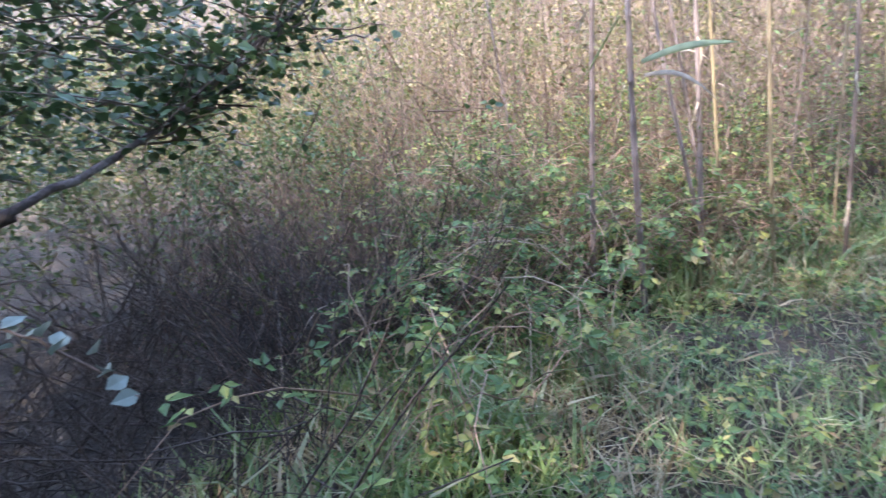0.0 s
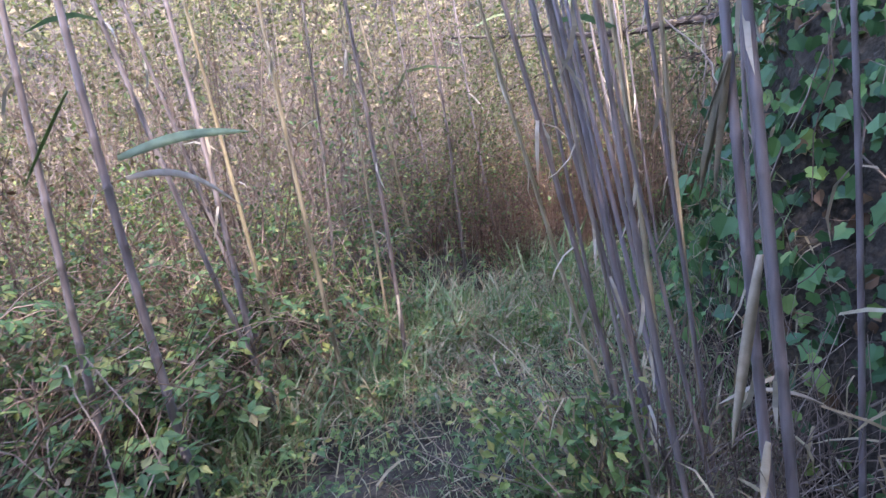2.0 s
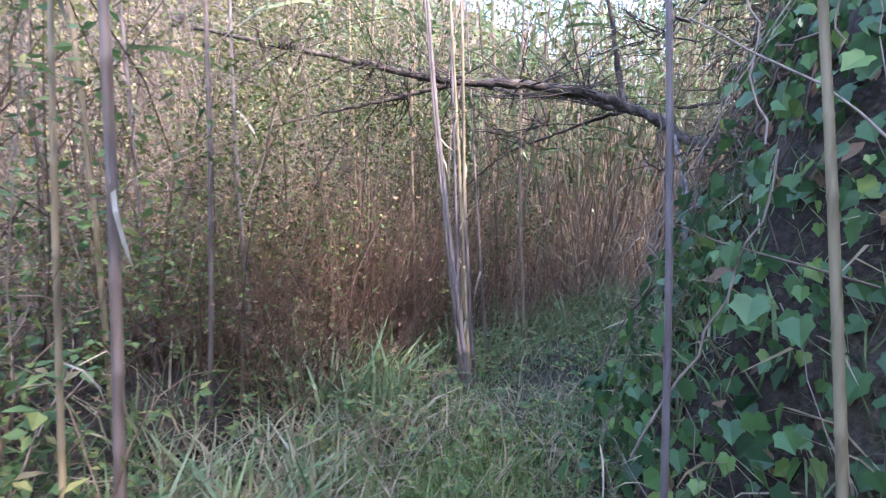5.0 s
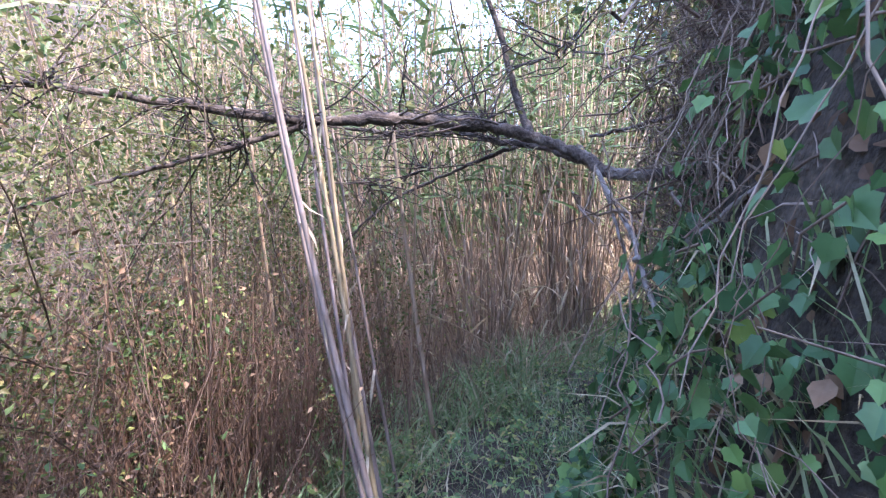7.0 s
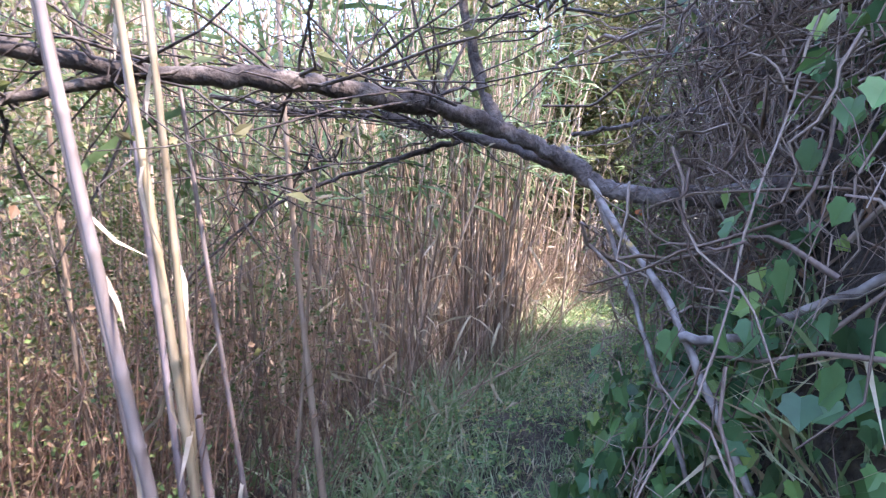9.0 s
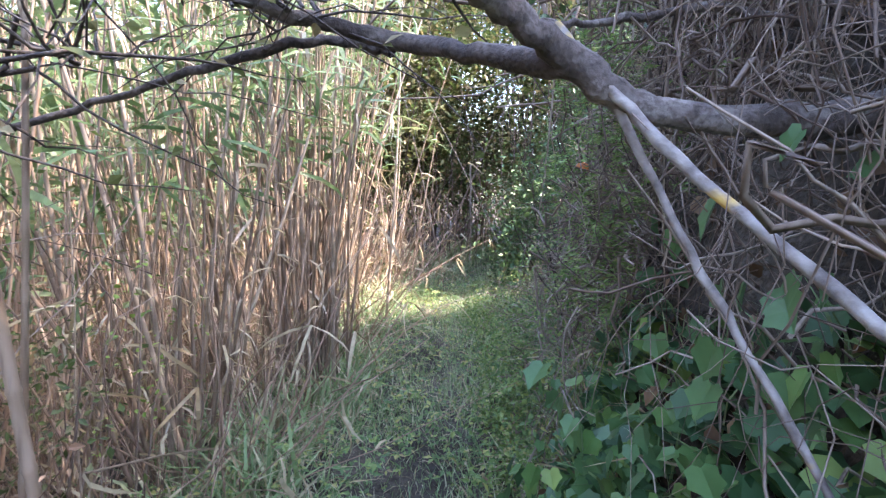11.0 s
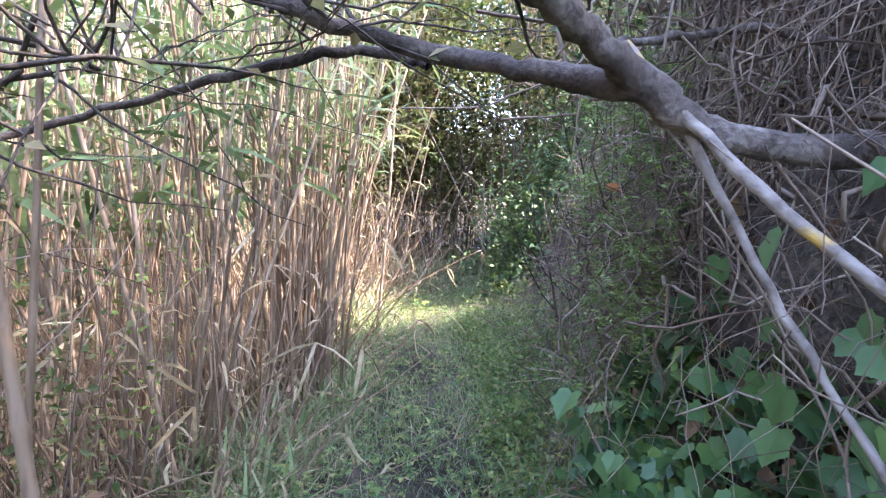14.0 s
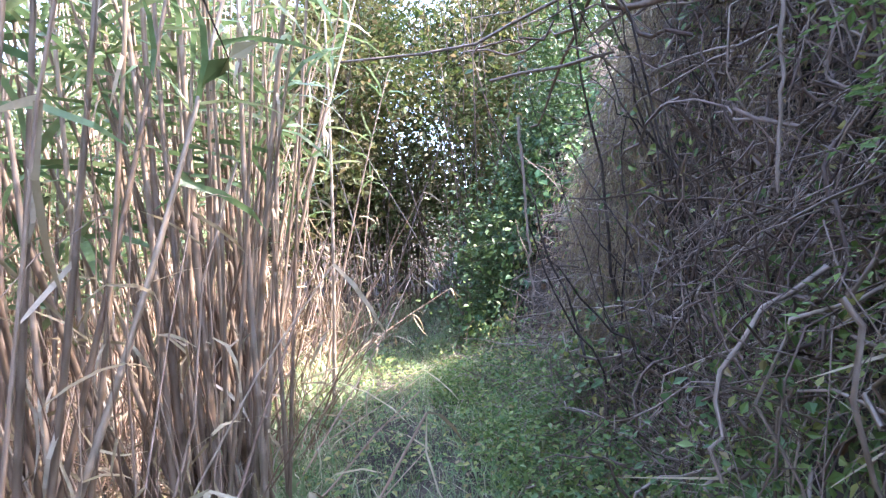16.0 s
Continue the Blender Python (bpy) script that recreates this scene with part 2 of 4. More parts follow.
LEAF2 = ([(0, 0, 0), (0.27, 0.4, 0.06), (0, 1, -0.08), (-0.27, 0.4, 0.06)], [(0, 1, 2), (0, 2, 3)])
LEAF6 = ([(0, 0, 0), (0.3, 0.28, 0.07), (0.34, 0.55, 0.06), (0, 1, -0.1), (-0.34, 0.55, 0.06), (-0.3, 0.28, 0.07), (0, 0.5, 0)],
         [(0, 1, 6), (1, 2, 6), (2, 3, 6), (3, 4, 6), (4, 5, 6), (5, 0, 6)])
TUFT = ([(-0.024, 0, 0), (0.024, 0, 0), (0.018, 0.22, 0.5), (-0.018, 0.22, 0.5), (0, 0.7, 0.8)], [(0, 1, 2, 3), (3, 2, 4)])
STRIP = ([(-0.05, 0, 0), (0.05, 0, 0), (0.06, 0.35, 0.06), (-0.05, 0.35, 0.08), (0.045, 0.7, -0.02), (-0.045, 0.7, 0), (0.0, 1, -0.2)],
         [(0, 1, 2, 3), (3, 2, 4, 5), (5, 4, 6)])


def trifoliate():
    v, f = [], []
    for a, s in ((0.0, 1.0), (1.25, 0.8), (-1.25, 0.8)):
        b = len(v)
        for x, y, z in LEAF2[0]:
            x, y, z = x * s, y * s + 0.08, z * s
            v.append((x * math.cos(a) - y * math.sin(a), x * math.sin(a) + y * math.cos(a), z - 0.1 * y * (a != 0)))
        f += [tuple(b + i for i in q) for q in LEAF2[1]]
    return v, f


TRI = trifoliate()


def ivy_template():
    """Five-lobed leaf, cupped along the midrib."""
    rim = [(0, 0), (0.2, -0.12), (0.47, 0.0), (0.45, 0.22), (0.56, 0.46), (0.33, 0.62), (0, 1.0), (-0.33, 0.62), (-0.56, 0.46), (-0.45, 0.22), (-0.47, 0.0), (-0.2, -0.12)]
    v = [(x, y, 0.22 * abs(x) - 0.12 * y * y) for x, y in rim] + [(0, 0.35, -0.03)]
    return v, [(i, (i + 1) % 12, 12) for i in range(12)]


IVYLEAF = ivy_template()

# ---- plan ----
PATHLINE = np.array([(0.95, -3.0), (0.9, -1.2), (0.9, 0.4), (1.3, 1.7), (2.4, 2.4), (3.6, 2.9), (4.6, 3.12), (5.7, 2.95), (7.0, 2.5), (9.0, 1.95), (11.0, 1.45), (13.0, 0.6), (15.0, -0.4), (20.0, -3.0)])
# bank toe; west of x 2.7 unseen and added to shade the start
TOE = np.array([(-40, -3.4), (-3, -3.4), (1.9, -3.0), (2.7, -1.4), (2.8, 0.7), (3.0, 1.6), (3.45, 2.15), (4.5, 2.4), (5.7, 2.4), (6.9, 1.95), (8.0, 1.5), (10.0, 0.95), (12.0, 0.3), (14.0, -0.9), (18.0, -3.2), (60.0, -20.0)])


def side(points, line):
    """Distance to a polyline, positive on its left."""
    p = np.asarray(points, float)[..., :2]
    best = np.full(p.shape[:-1], 1e9)
    sign = np.ones(p.shape[:-1])
    for a, b in zip(line[:-1], line[1:]):
        d = b - a
        u = np.clip(((p - a) @ d) / (d @ d), 0, 1)
        q = p - (a + u[..., None] * d)
        r = np.hypot(q[..., 0], q[..., 1])
        s = np.sign(d[0] * (p[..., 1] - a[1]) - d[1] * (p[..., 0] - a[0]))
        near = r < best
        best, sign = np.where(near, r, best), np.where(near, s, sign)
    return best * np.where(sign == 0, 1, sign)


def wave(x, y):
    return (np.sin(x * 1.7 + y * 0.6) + np.sin(y * 2.3 - x * 0.9 + 1.0) + 0.6 * np.sin(x * 4.1 + y * 3.3)) / 2.6


def height(x, y):
    """The ground: a nearly level path, a steep bank on one side, a gully and a sunny hillside on the other."""
    x, y = np.asarray(x, float), np.asarray(y, float)
    p = np.stack([x, y], -1)
    s = np.maximum(-side(p, TOE), 0)
    steep = np.interp(s, [0, 0.2, 0.5, 1.0, 1.8, 3, 6, 30], [0, 0.7, 1.6, 2.8, 4.0, 4.8, 5.2, 6.0])
    gentle = np.interp(s, [0, 0.5, 0.8, 1.05, 1.35, 2, 3, 6, 30], [0, 0.2, 0.6, 1.7, 3.0, 4.2, 4.8, 5.2, 6.0])
    ease = np.clip((x - 6.2) / 1.0, 0, 1)
    # dip in the bank, added to let the sun onto the path
    low = 1 - 0.55 * np.exp(-((x - 10.8) / 1.4) ** 2)
    # bank raised behind the start, out of view, to block the sun there
    bank = (steep + (gentle - steep) * ease) * low * (1 + 0.6 * (1 - np.clip((x - 0.5) / 2, 0, 1)))
    off = side(p, PATHLINE)
    gully = -0.45 * np.clip((off - 0.9) / 1.3, 0, 1) * np.clip((x - 5.6) / 1.2, 0, 1) * np.clip((14 - x) / 3, 0, 1)
    hill = np.interp(y + 0.25 * np.minimum(x, 14) - 2, [8.5, 11, 30, 80, 400], [0, 1.5, 16, 30, 32])
    far = np.interp(x, [24, 40, 400], [0, 6, 12])
    rough = 0.05 + 0.16 * np.clip(np.abs(off) - 0.5, 0, 1) * (1 + (s > 0.3))
    return bank + gully + np.maximum(hill, far * (s < 0.1)) + wave(x, y) * rough - 0.03


def ground():
    ax = np.unique(np.concatenate([np.linspace(-2.5, 14, 128), np.geomspace(14, 400, 34), -2.5 - np.geomspace(0.2, 400, 30)]))
    ay = np.unique(np.concatenate([np.linspace(-4.5, 6, 84), np.geomspace(6, 400, 40), -4.5 - np.geomspace(0.2, 400, 30)]))
    X, Y = np.meshgrid(ax, ay)
    Z = height(X, Y)
    v = np.stack([X, Y, Z], -1).reshape(-1, 3)
    w, h = len(ax), len(ay)
    i, j = np.meshgrid(np.arange(h - 1), np.arange(w - 1), indexing="ij")
    f = np.stack([i * w + j, i * w + j + 1, (i + 1) * w + j + 1, (i + 1) * w + j], -1).reshape(-1, 4)
    tagged(new("ground", mesh_of("ground", v, [f], SOIL, True)), "brown earth with leaf litter, path and steep bank", "ground", kind="structure")


ground()


def spread(n, x0, x1, y0, y1):
    return rng.uniform(x0, x1, n), rng.uniform(y0, y1, n)


def off_path(x, y):
    return side(np.stack([x, y], -1), PATHLINE)


def in_bank(x, y):
    return -side(np.stack([x, y], -1), TOE)


# ---- tree whose limb crosses the path ----
def tree_limbs():
    base = new("leaning_tree")
    base.location = (5.05, 1.3, float(height(5.05, 1.3)))
    tagged(base, "leaning tree with grey limbs crossing low over the path", "tree")

    def part(name, pts, r0, r1, mat, sides=10, count=40, wob=0.004, label=""):
        c = spline(pts, count, wob)
        rr = np.linspace(r0, r1, count) * (1 + 0.1 * np.sin(np.linspace(0, 23, count)) + rng.normal(0, 0.035, count))
        c2 = np.vstack([c, c[-1:] + (c[-1:] - c[-2:-1]) * 0.1])
        rr2 = np.append(rr, 0.0005)
        ob = new(name, tubes(name, c2[None], rr2[None], sides, mat))
        ob.parent = base
        ob.matrix_parent_inverse = Matrix.Translation(base.location).inverted()
        if label:
            tagged(ob, label)
        return c

    trunk = part("limb", [(5.0, 0.9, 1.0), (5.0, 1.35, 1.75), (5.08, 1.8, 1.64), (5.17, 2.1, 1.565), (5.26, 2.41, 1.575), (5.31, 2.56, 1.665), (5.28, 2.71, 1.74), (5.2, 2.88, 1.8), (5.09, 3.03, 1.838)], 0.035, 0.029, BARK, 12, 60)
    part("limb", [(5.1, 3.015, 1.835), (4.95, 3.27, 1.86), (4.78, 3.49, 1.86), (4.63, 3.77, 1.85), (4.4, 4.2, 1.92), (4.1, 4.7, 2.0), (3.8, 5.2, 2.08)], 0.036, 0.012, BARKDARK, 10, 44)
    part("limb", [(4.65, 3.73, 1.85), (4.5, 4.05, 1.74), (4.3, 4.45, 1.62), (4.0, 4.9, 1.45)], 0.017, 0.006, BARKDARK, 7, 30)
    part("branch", [(5.31, 2.57, 1.66), (5.48, 2.69, 1.715), (5.72, 2.84, 1.795), (5.72, 3.1, 1.84), (5.76, 3.35, 1.92), (5.8, 3.7, 1.94), (5.7, 4.1, 2.0)], 0.028, 0.011, BARKDARK, 10, 46)
    part("branch", [(5.83, 2.83, 1.8), (5.9, 2.95, 1.83), (5.83, 3.10, 1.79), (5.95, 3.37, 1.73), (6.19, 3.72, 1.65), (5.93, 3.94, 1.50), (5.82, 4.16, 1.29), (5.73, 4.32, 1.10)], 0.017, 0.005, BARKDARK, 8, 44)
    part("branch", [(5.23, 2.82, 1.77), (5.3, 2.9, 2.0), (5.3, 3.0, 2.4), (5.2, 3.2, 3.0)], 0.025, 0.01, BARKDARK, 8, 24)
    part("branch", [(5.1, 1.9, 1.62), (5.5, 1.8, 1.95), (5.9, 1.95, 2.3), (6.3, 2.1, 2.9)], 0.026, 0.014, BARKDARK, 9, 30)
    part("branch", [(5.25, 1.55, 1.7), (5.6, 1.95, 1.9), (5.65, 2.3, 1.86), (5.5, 2.55, 1.8)], 0.016, 0.008, BARK, 7, 24)
    part("branch", [(4.95, 1.5, 1.7), (5.1, 1.75, 2.1), (5.2, 2.1, 2.5), (5.3, 2.5, 3.1)], 0.03, 0.012, BARKDARK, 8, 24)
    pale = part("stick", [(5.33, 2.6, 1.74), (5.28, 2.52, 1.63), (5.13, 2.44, 1.46), (4.92, 2.34, 1.27), (4.78, 2.32, 1.17), (4.55, 2.22, 0.85)], 0.0125, 0.01, PALEBARK, 9, 30, 0.0015, "pale stick with yellow lichen")
    part("stick", [(5.29, 2.5, 1.61), (5.13, 2.4, 1.27), (4.96, 2.34, 1.02), (4.82, 2.28, 0.75)], 0.0085, 0.0065, PALEBARK, 8, 26, 0.0015, "pale thin stick")
    part("stick", [(4.77, 2.34, 1.18), (4.72, 2.22, 1.2), (4.6, 2.1, 1.3), (4.4, 1.95, 1.45), (4.25, 1.8, 1.62)], 0.013, 0.009, PALEBARK, 8, 30, 0.003)
    # twigs that grow off the limbs
    twigs, rads = [], []
    anchors = [(5.08, 3.03, 1.84), (4.86, 3.38, 1.86), (4.63, 3.77, 1.85), (4.4, 4.2, 1.92), (4.1, 4.7, 2.0), (4.5, 4.05, 1.74), (5.72, 3.1, 1.84), (5.76, 3.35, 1.92), (5.72, 3.56, 1.71), (5.55, 3.85, 1.62), (5.2, 3.1, 2.7), (5.8, 3.7, 1.94), (5.3, 2.7, 2.2)]
    for q in range(330):
        a = np.array(anchors[q % len(anchors)]) + rng.normal(0, 0.05, 3) * (1, 1, 0.3)
        d = np.array([rng.normal(0.1, 0.6), rng.normal(0.35, 0.7), rng.normal(0.1, 0.45)])
        d /= np.linalg.norm(d)
        if d[2] < -0.3 and a[1] < 3.6:
            d[2] *= -1
        length = rng.uniform(0.25, 1.0)
        k = np.linspace(0, 1, 8)[:, None]
        bend = rng.normal(0, 0.16, 3)
        w = np.cumsum(rng.normal(0, 0.014, (8, 3)), 0)
        twigs.append(a + d * k * length + bend * k ** 2 * length + w)
        rads.append(np.linspace(rng.uniform(0.002, 0.0065), 0.001, 8))
    tw = new("twig", tubes("twig", np.array(twigs), np.array(rads), 4, BARKDARK))
    tw.parent = base
    tw.matrix_parent_inverse = Matrix.Translation(base.location).inverted()
    tagged(tw, kind="stuff")
    # sparse yellow-green leaves on the twigs
    ends = np.array([t[rng.integers(3, 8)] for t in twigs for _ in range(3)])
    n = len(ends)
    lf = new("leaf", scatter("leaf", LEAF2, ends, turns(rng.uniform(0, 6.28, n), rng.uniform(-0.6, 0.6, n), rng.normal(0, 0.7, n)), rng.uniform(0.025, 0.06, n), SUNNY))
    lf.parent = base
    lf.matrix_parent_inverse = Matrix.Translation(base.location).inverted()
    tagged(lf, "small yellow-green leaves", kind="stuff")


tree_limbs()


# ---- canes ----
def cane_culm(name, foot, top, radius, bow=0.06, sides=8, mat=None):
    """A jointed culm from foot to top, with a ridge at each node."""
    foot, top = np.array(foot, float), np.array(top, float)
    length = np.linalg.norm(top - foot)
    at, rr = [0.0], [1.15]
    z = rng.uniform(0.05, 0.15)
    while z < length:
        at += [z - 0.008, z, z + 0.008]
        rr += [0.98, 1.17, 1.0]
        z += rng.uniform(0.15, 0.27)
    at.append(length)
    rr.append(1)
    u = np.array(at) / length
    side_way = rng.normal(0, 1, 3) * (1, 1, 0)
    side_way /= np.linalg.norm(side_way)
    p = foot + (top - foot) * u[:, None] + side_way * (bow * np.sin(u * np.pi) * length * 0.3)[:, None]
    r = radius * np.array(rr) * (1 - 0.62 * u)
    return tubes(name, p[None], r[None], sides, mat or CANE), p


def cane_leaves(p, n, size, mat, low, high, width=1.0, droop=0.4):
    i = rng.integers(int(len(p) * low), max(int(len(p) * high), int(len(p) * low) + 1), n)
    s = rng.uniform(0.7, 1.2, n) * size
    return scatter("leaf", STRIP, p[i], turns(rng.uniform(0, 6.28, n), rng.normal(-droop + 0.5, 0.5, n), rng.normal(0, 0.5, n)), np.stack([s * width, s, s], 1), mat)


def cane(foot, top, radius, green=0, dry=3, label="tall jointed cane with dry papery sheaths", size=0.4):
    zf = float(height(foot[0], foot[1])) - 0.05
    f = (foot[0], foot[1], zf)
    me, p = cane_culm("cane", (0, 0, 0), np.array(top) - np.array(f), radius, 0.05, 8, CULM if foot[0] > 5.2 else CANE)
    ob = tagged(new("cane", me), label, "cane", "canes beside the path")
    ob.location = f
    if dry:
        l = tagged(new("sheath", cane_leaves(p, dry, size * 0.5, SHEATH, 0.05, 0.6, 0.55, 1.7)), "pale papery sheaths", kind="stuff")
        l.parent = ob
    if green:
        l = tagged(new("leaf", cane_leaves(p, green, size * 1.2, CANELEAF, 0.5, 1.0, 0.6, 0.3)), "long green leaves", kind="stuff")
        l.parent = ob
    return ob


CANES = [
    # foot x, y; point at the top x, y, z; radius
    (0.87, 2.20, 0.83, 2.20, 3.4, 0.019), (0.56, 2.39, 0.71, 2.40, 3.4, 0.017), (1.30, 2.67, 0.70, 2.72, 3.4, 0.014), (1.91, 3.77, 1.99, 3.75, 3.4, 0.012), (2.98, 1.95, 2.50, 2.29, 3.4, 0.011), (-0.03, 3.61, -0.34, 3.54, 3.4, 0.012),
    (1.64, 2.67, 1.52, 2.72, 3.4, 0.014), (2.08, 2.94, 1.92, 3.03, 3.4, 0.015), (1.23, 2.76, 1.06, 2.80, 3.4, 0.016), (1.38, 2.93, 1.16, 2.98, 3.4, 0.013), (2.08, 3.18, 2.07, 3.18, 3.4, 0.010), (1.34, 3.16, 0.72, 3.25, 3.4, 0.013),
    (2.11, 0.58, 1.89, 0.78, 3.4, 0.014), (2.20, 0.59, 1.94, 0.84, 3.4, 0.014), (2.27, 0.63, 2.05, 0.85, 3.4, 0.011), (2.57, 0.67, 2.40, 0.87, 3.4, 0.010),
    (2.28, 0.98, 2.13, 1.71, 3.4, 0.009), (2.71, 1.53, 2.72, 2.14, 3.4, 0.013),
    (4.39, 3.31, 4.08, 3.79, 3.4, 0.016), (4.42, 3.37, 4.10, 3.83, 3.4, 0.011), (4.51, 3.47, 4.34, 3.72, 3.4, 0.012), (4.68, 3.45, 4.53, 3.72, 3.4, 0.013), (4.99, 3.51, 4.77, 3.91, 3.4, 0.010), (5.74, 3.77, 5.80, 3.62, 3.4, 0.011),
    (8.40, 3.19, 8.40, 3.27, 3.4, 0.018), (8.45, 3.12, 8.45, 3.12, 3.4, 0.020), (8.40, 3.00, 8.39, 2.97, 3.4, 0.021), (8.30, 3.05, 8.30, 3.07, 3.4, 0.015), (8.59, 2.92, 8.56, 2.51, 3.4, 0.012), (8.08, 3.54, 8.06, 3.75, 3.4, 0.019), (7.23, 3.79, 7.01, 4.61, 3.4, 0.014), (7.17, 3.56, 7.03, 4.34, 3.4, 0.014), (8.60, 3.26, 8.59, 3.37, 3.4, 0.015), (8.99, 2.81, 8.98, 2.79, 3.4, 0.014), (8.49, 2.96, 8.49, 2.86, 3.4, 0.016), (10.31, 2.15, 10.28, 1.95, 3.4, 0.018), (8.39, 3.48, 8.38, 3.50, 3.4, 0.015), (5.68, 3.54, 5.59, 3.79, 3.4, 0.018),
    (2.3, 1.22, 1.68, 1.67, 3.5, 0.0112), (2.42, 1.3, 1.91, 1.7, 3.5, 0.0128), (2.4, 1.44, 1.79, 1.86, 3.5, 0.0096), (2.54, 1.4, 2.06, 1.77, 3.5, 0.0112), (2.34, 1.1, 1.75, 1.48, 3.5, 0.0096), (2.24, 0.95, 1.71, 1.41, 3.5, 0.0088), (2.2, 1.06, 1.79, 1.41, 3.5, 0.0080), (2.5, 1.1, 2.18, 1.31, 3.5, 0.0080), (2.18, 0.88, 1.9, 1.14, 3.5, 0.0096), (2.4, 1.0, 1.91, 1.33, 3.5, 0.0076), (2.46, 1.52, 2.07, 1.87, 3.5, 0.0080), (2.62, 1.24, 2.42, 1.3, 3.5, 0.0096), (2.68, 1.04, 2.62, 1.12, 3.5, 0.0088),
    (4.46, 3.36, 4.22, 3.74, 3.4, 0.013), (4.6, 3.5, 4.4, 3.8, 3.5, 0.011), (5.35, 4.35, 5.15, 4.5, 3.6, 0.014), (5.0, 4.6, 4.7, 4.8, 3.5, 0.013), (5.7, 4.35, 5.75, 4.5, 3.7, 0.014),
    (6.3, 4.1, 6.2, 4.2, 3.6, 0.014), (3.6, 4.3, 3.4, 4.4, 3.5, 0.013), (7.1, 4.6, 6.9, 4.8, 3.6, 0.013), (3.2, 4.6, 2.9, 4.7, 3.5, 0.013), (2.7, 4.1, 2.3, 4.2, 3.6, 0.014), (3.05, 3.95, 2.85, 4.0, 3.5, 0.013),
]
for q, (fx, fy, tx, ty, tz, rad) in enumerate(CANES):
    cane((fx, fy), (tx, ty, tz), rad, green=(0, 0, 3, 0, 4)[q % 5] * (fx < 5), dry=(3 + q % 3) * (fx < 5) * (fx < 2.6 or fx > 3.1))


def big_leaf(foot, tip, width, mat, name, label, sag=0.05, fold=0.3, roll=0.0):
    """One long ribbon leaf with a crease down the middle."""
    foot, tip = np.array(foot, float), np.array(tip, float)
    n = 12
    u = np.linspace(0, 1, n)
    c = foot + (tip - foot) * u[:, None]
    c[:, 2] += sag * np.sin(u * np.pi)
    d = (tip - foot) / np.linalg.norm(tip - foot)
    s = np.cross(d, (0, 0, 1.0))
    s = s / (np.linalg.norm(s) + 1e-6) if np.linalg.norm(s) > 0.2 else np.array([0.8, -0.6, 0.0])
    up = np.cross(s, d)
    s, up = s * math.cos(roll) + up * math.sin(roll), up * math.cos(roll) - s * math.sin(roll)
    wid = width * np.sin(np.clip(u * 0.9 + 0.12, 0, 1) * np.pi) ** 0.6
    v = np.concatenate([c + s * wid[:, None] + up * wid[:, None] * fold, c, c - s * wid[:, None] + up * wid[:, None] * fold])
    i = np.arange(n - 1)
    f = np.concatenate([np.stack([i, i + 1, i + n + 1, i + n], 1), np.stack([i + n, i + n + 1, i + 2 * n + 1, i + 2 * n], 1)])
    ob = tagged(new(name, mesh_of(name, v, [f], mat, True)), label, "leaf")
    sol = ob.modifiers.new("thick", "SOLIDIFY")
    sol.thickness = 0.0012
    return ob


big_leaf((0.87, 2.20, 1.38), (1.33, 2.24, 1.42), 0.021, RIBBON, "cane_leaf", "long green ribbon leaf of a cane", 0.03, 0.2, -1.0)
big_leaf((0.88, 2.20, 1.31), (1.27, 2.42, 1.12), 0.018, SHEATH, "cane_leaf", "long pale dry ribbon leaf of a cane", 0.07, 0.2, -0.9)
big_leaf((0.77, 2.25, 1.62), (0.57, 2.23, 1.31), 0.03, CANELEAF, "cane_leaf", "broad green leaf hanging from a cane", 0.0)
for q in range(7):
    w = rng.normal(0, 0.022, 3)
    big_leaf((2.0, 0.67, 1.46), (2.09 + w[0], 0.82 + w[1], 1.17 + w[2]), 0.007, SHEATH, "cane_leaf", "pale brown withered leaf hanging from a cane", 0.02 * q / 7, 0.3, 0.5 * q)
big_leaf((2.04, 0.63, 1.06), (1.97, 0.64, 0.64), 0.012, SHEATH, "cane_leaf", "pale dry sheath peeling off a cane", 0.0)
big_leaf((2.06, 0.62, 0.63), (2.03, 0.61, 0.49), 0.009, SHEATH, "cane_leaf", "pale dry sheath peeling off a cane", 0.0)
big_leaf((2.13, 0.7, 0.7), (2.42, 0.62, 0.52), 0.015, SHEATH, "cane_leaf", "pale dry leaf of a cane", 0.03)
big_leaf((5.75, 2.05, 1.56), (5.74, 2.04, 1.14), 0.016, SHEATH, "cane_leaf", "pale dry strip hanging over the bank", 0.0)


# single vines that hang over the path
for pts in ([(5.75, 2.04, 1.97), (5.76, 2.05, 1.53), (5.74, 2.04, 1.15)], [(6.85, 2.29, 1.56), (6.85, 2.29, 1.33), (6.85, 2.29, 1.12)], [(6.25, 2.16, 1.89), (6.26, 2.18, 1.59), (6.27, 2.21, 1.31)], [(5.59, 1.94, 1.93), (5.60, 1.96, 1.81), (5.60, 1.96, 1.68)], [(5.58, 1.86, 1.94), (5.59, 1.87, 1.81), (5.59, 1.88, 1.71)]):
    c = spline(pts, 20, 0.002)
    tagged(new("hanging_vine", tubes("hanging_vine", c[None], np.linspace(0.0045, 0.0025, 20)[None], 6, ROOT)), "thin dry vine hanging from the overgrown bank", "vine", "dry vines over the bank")


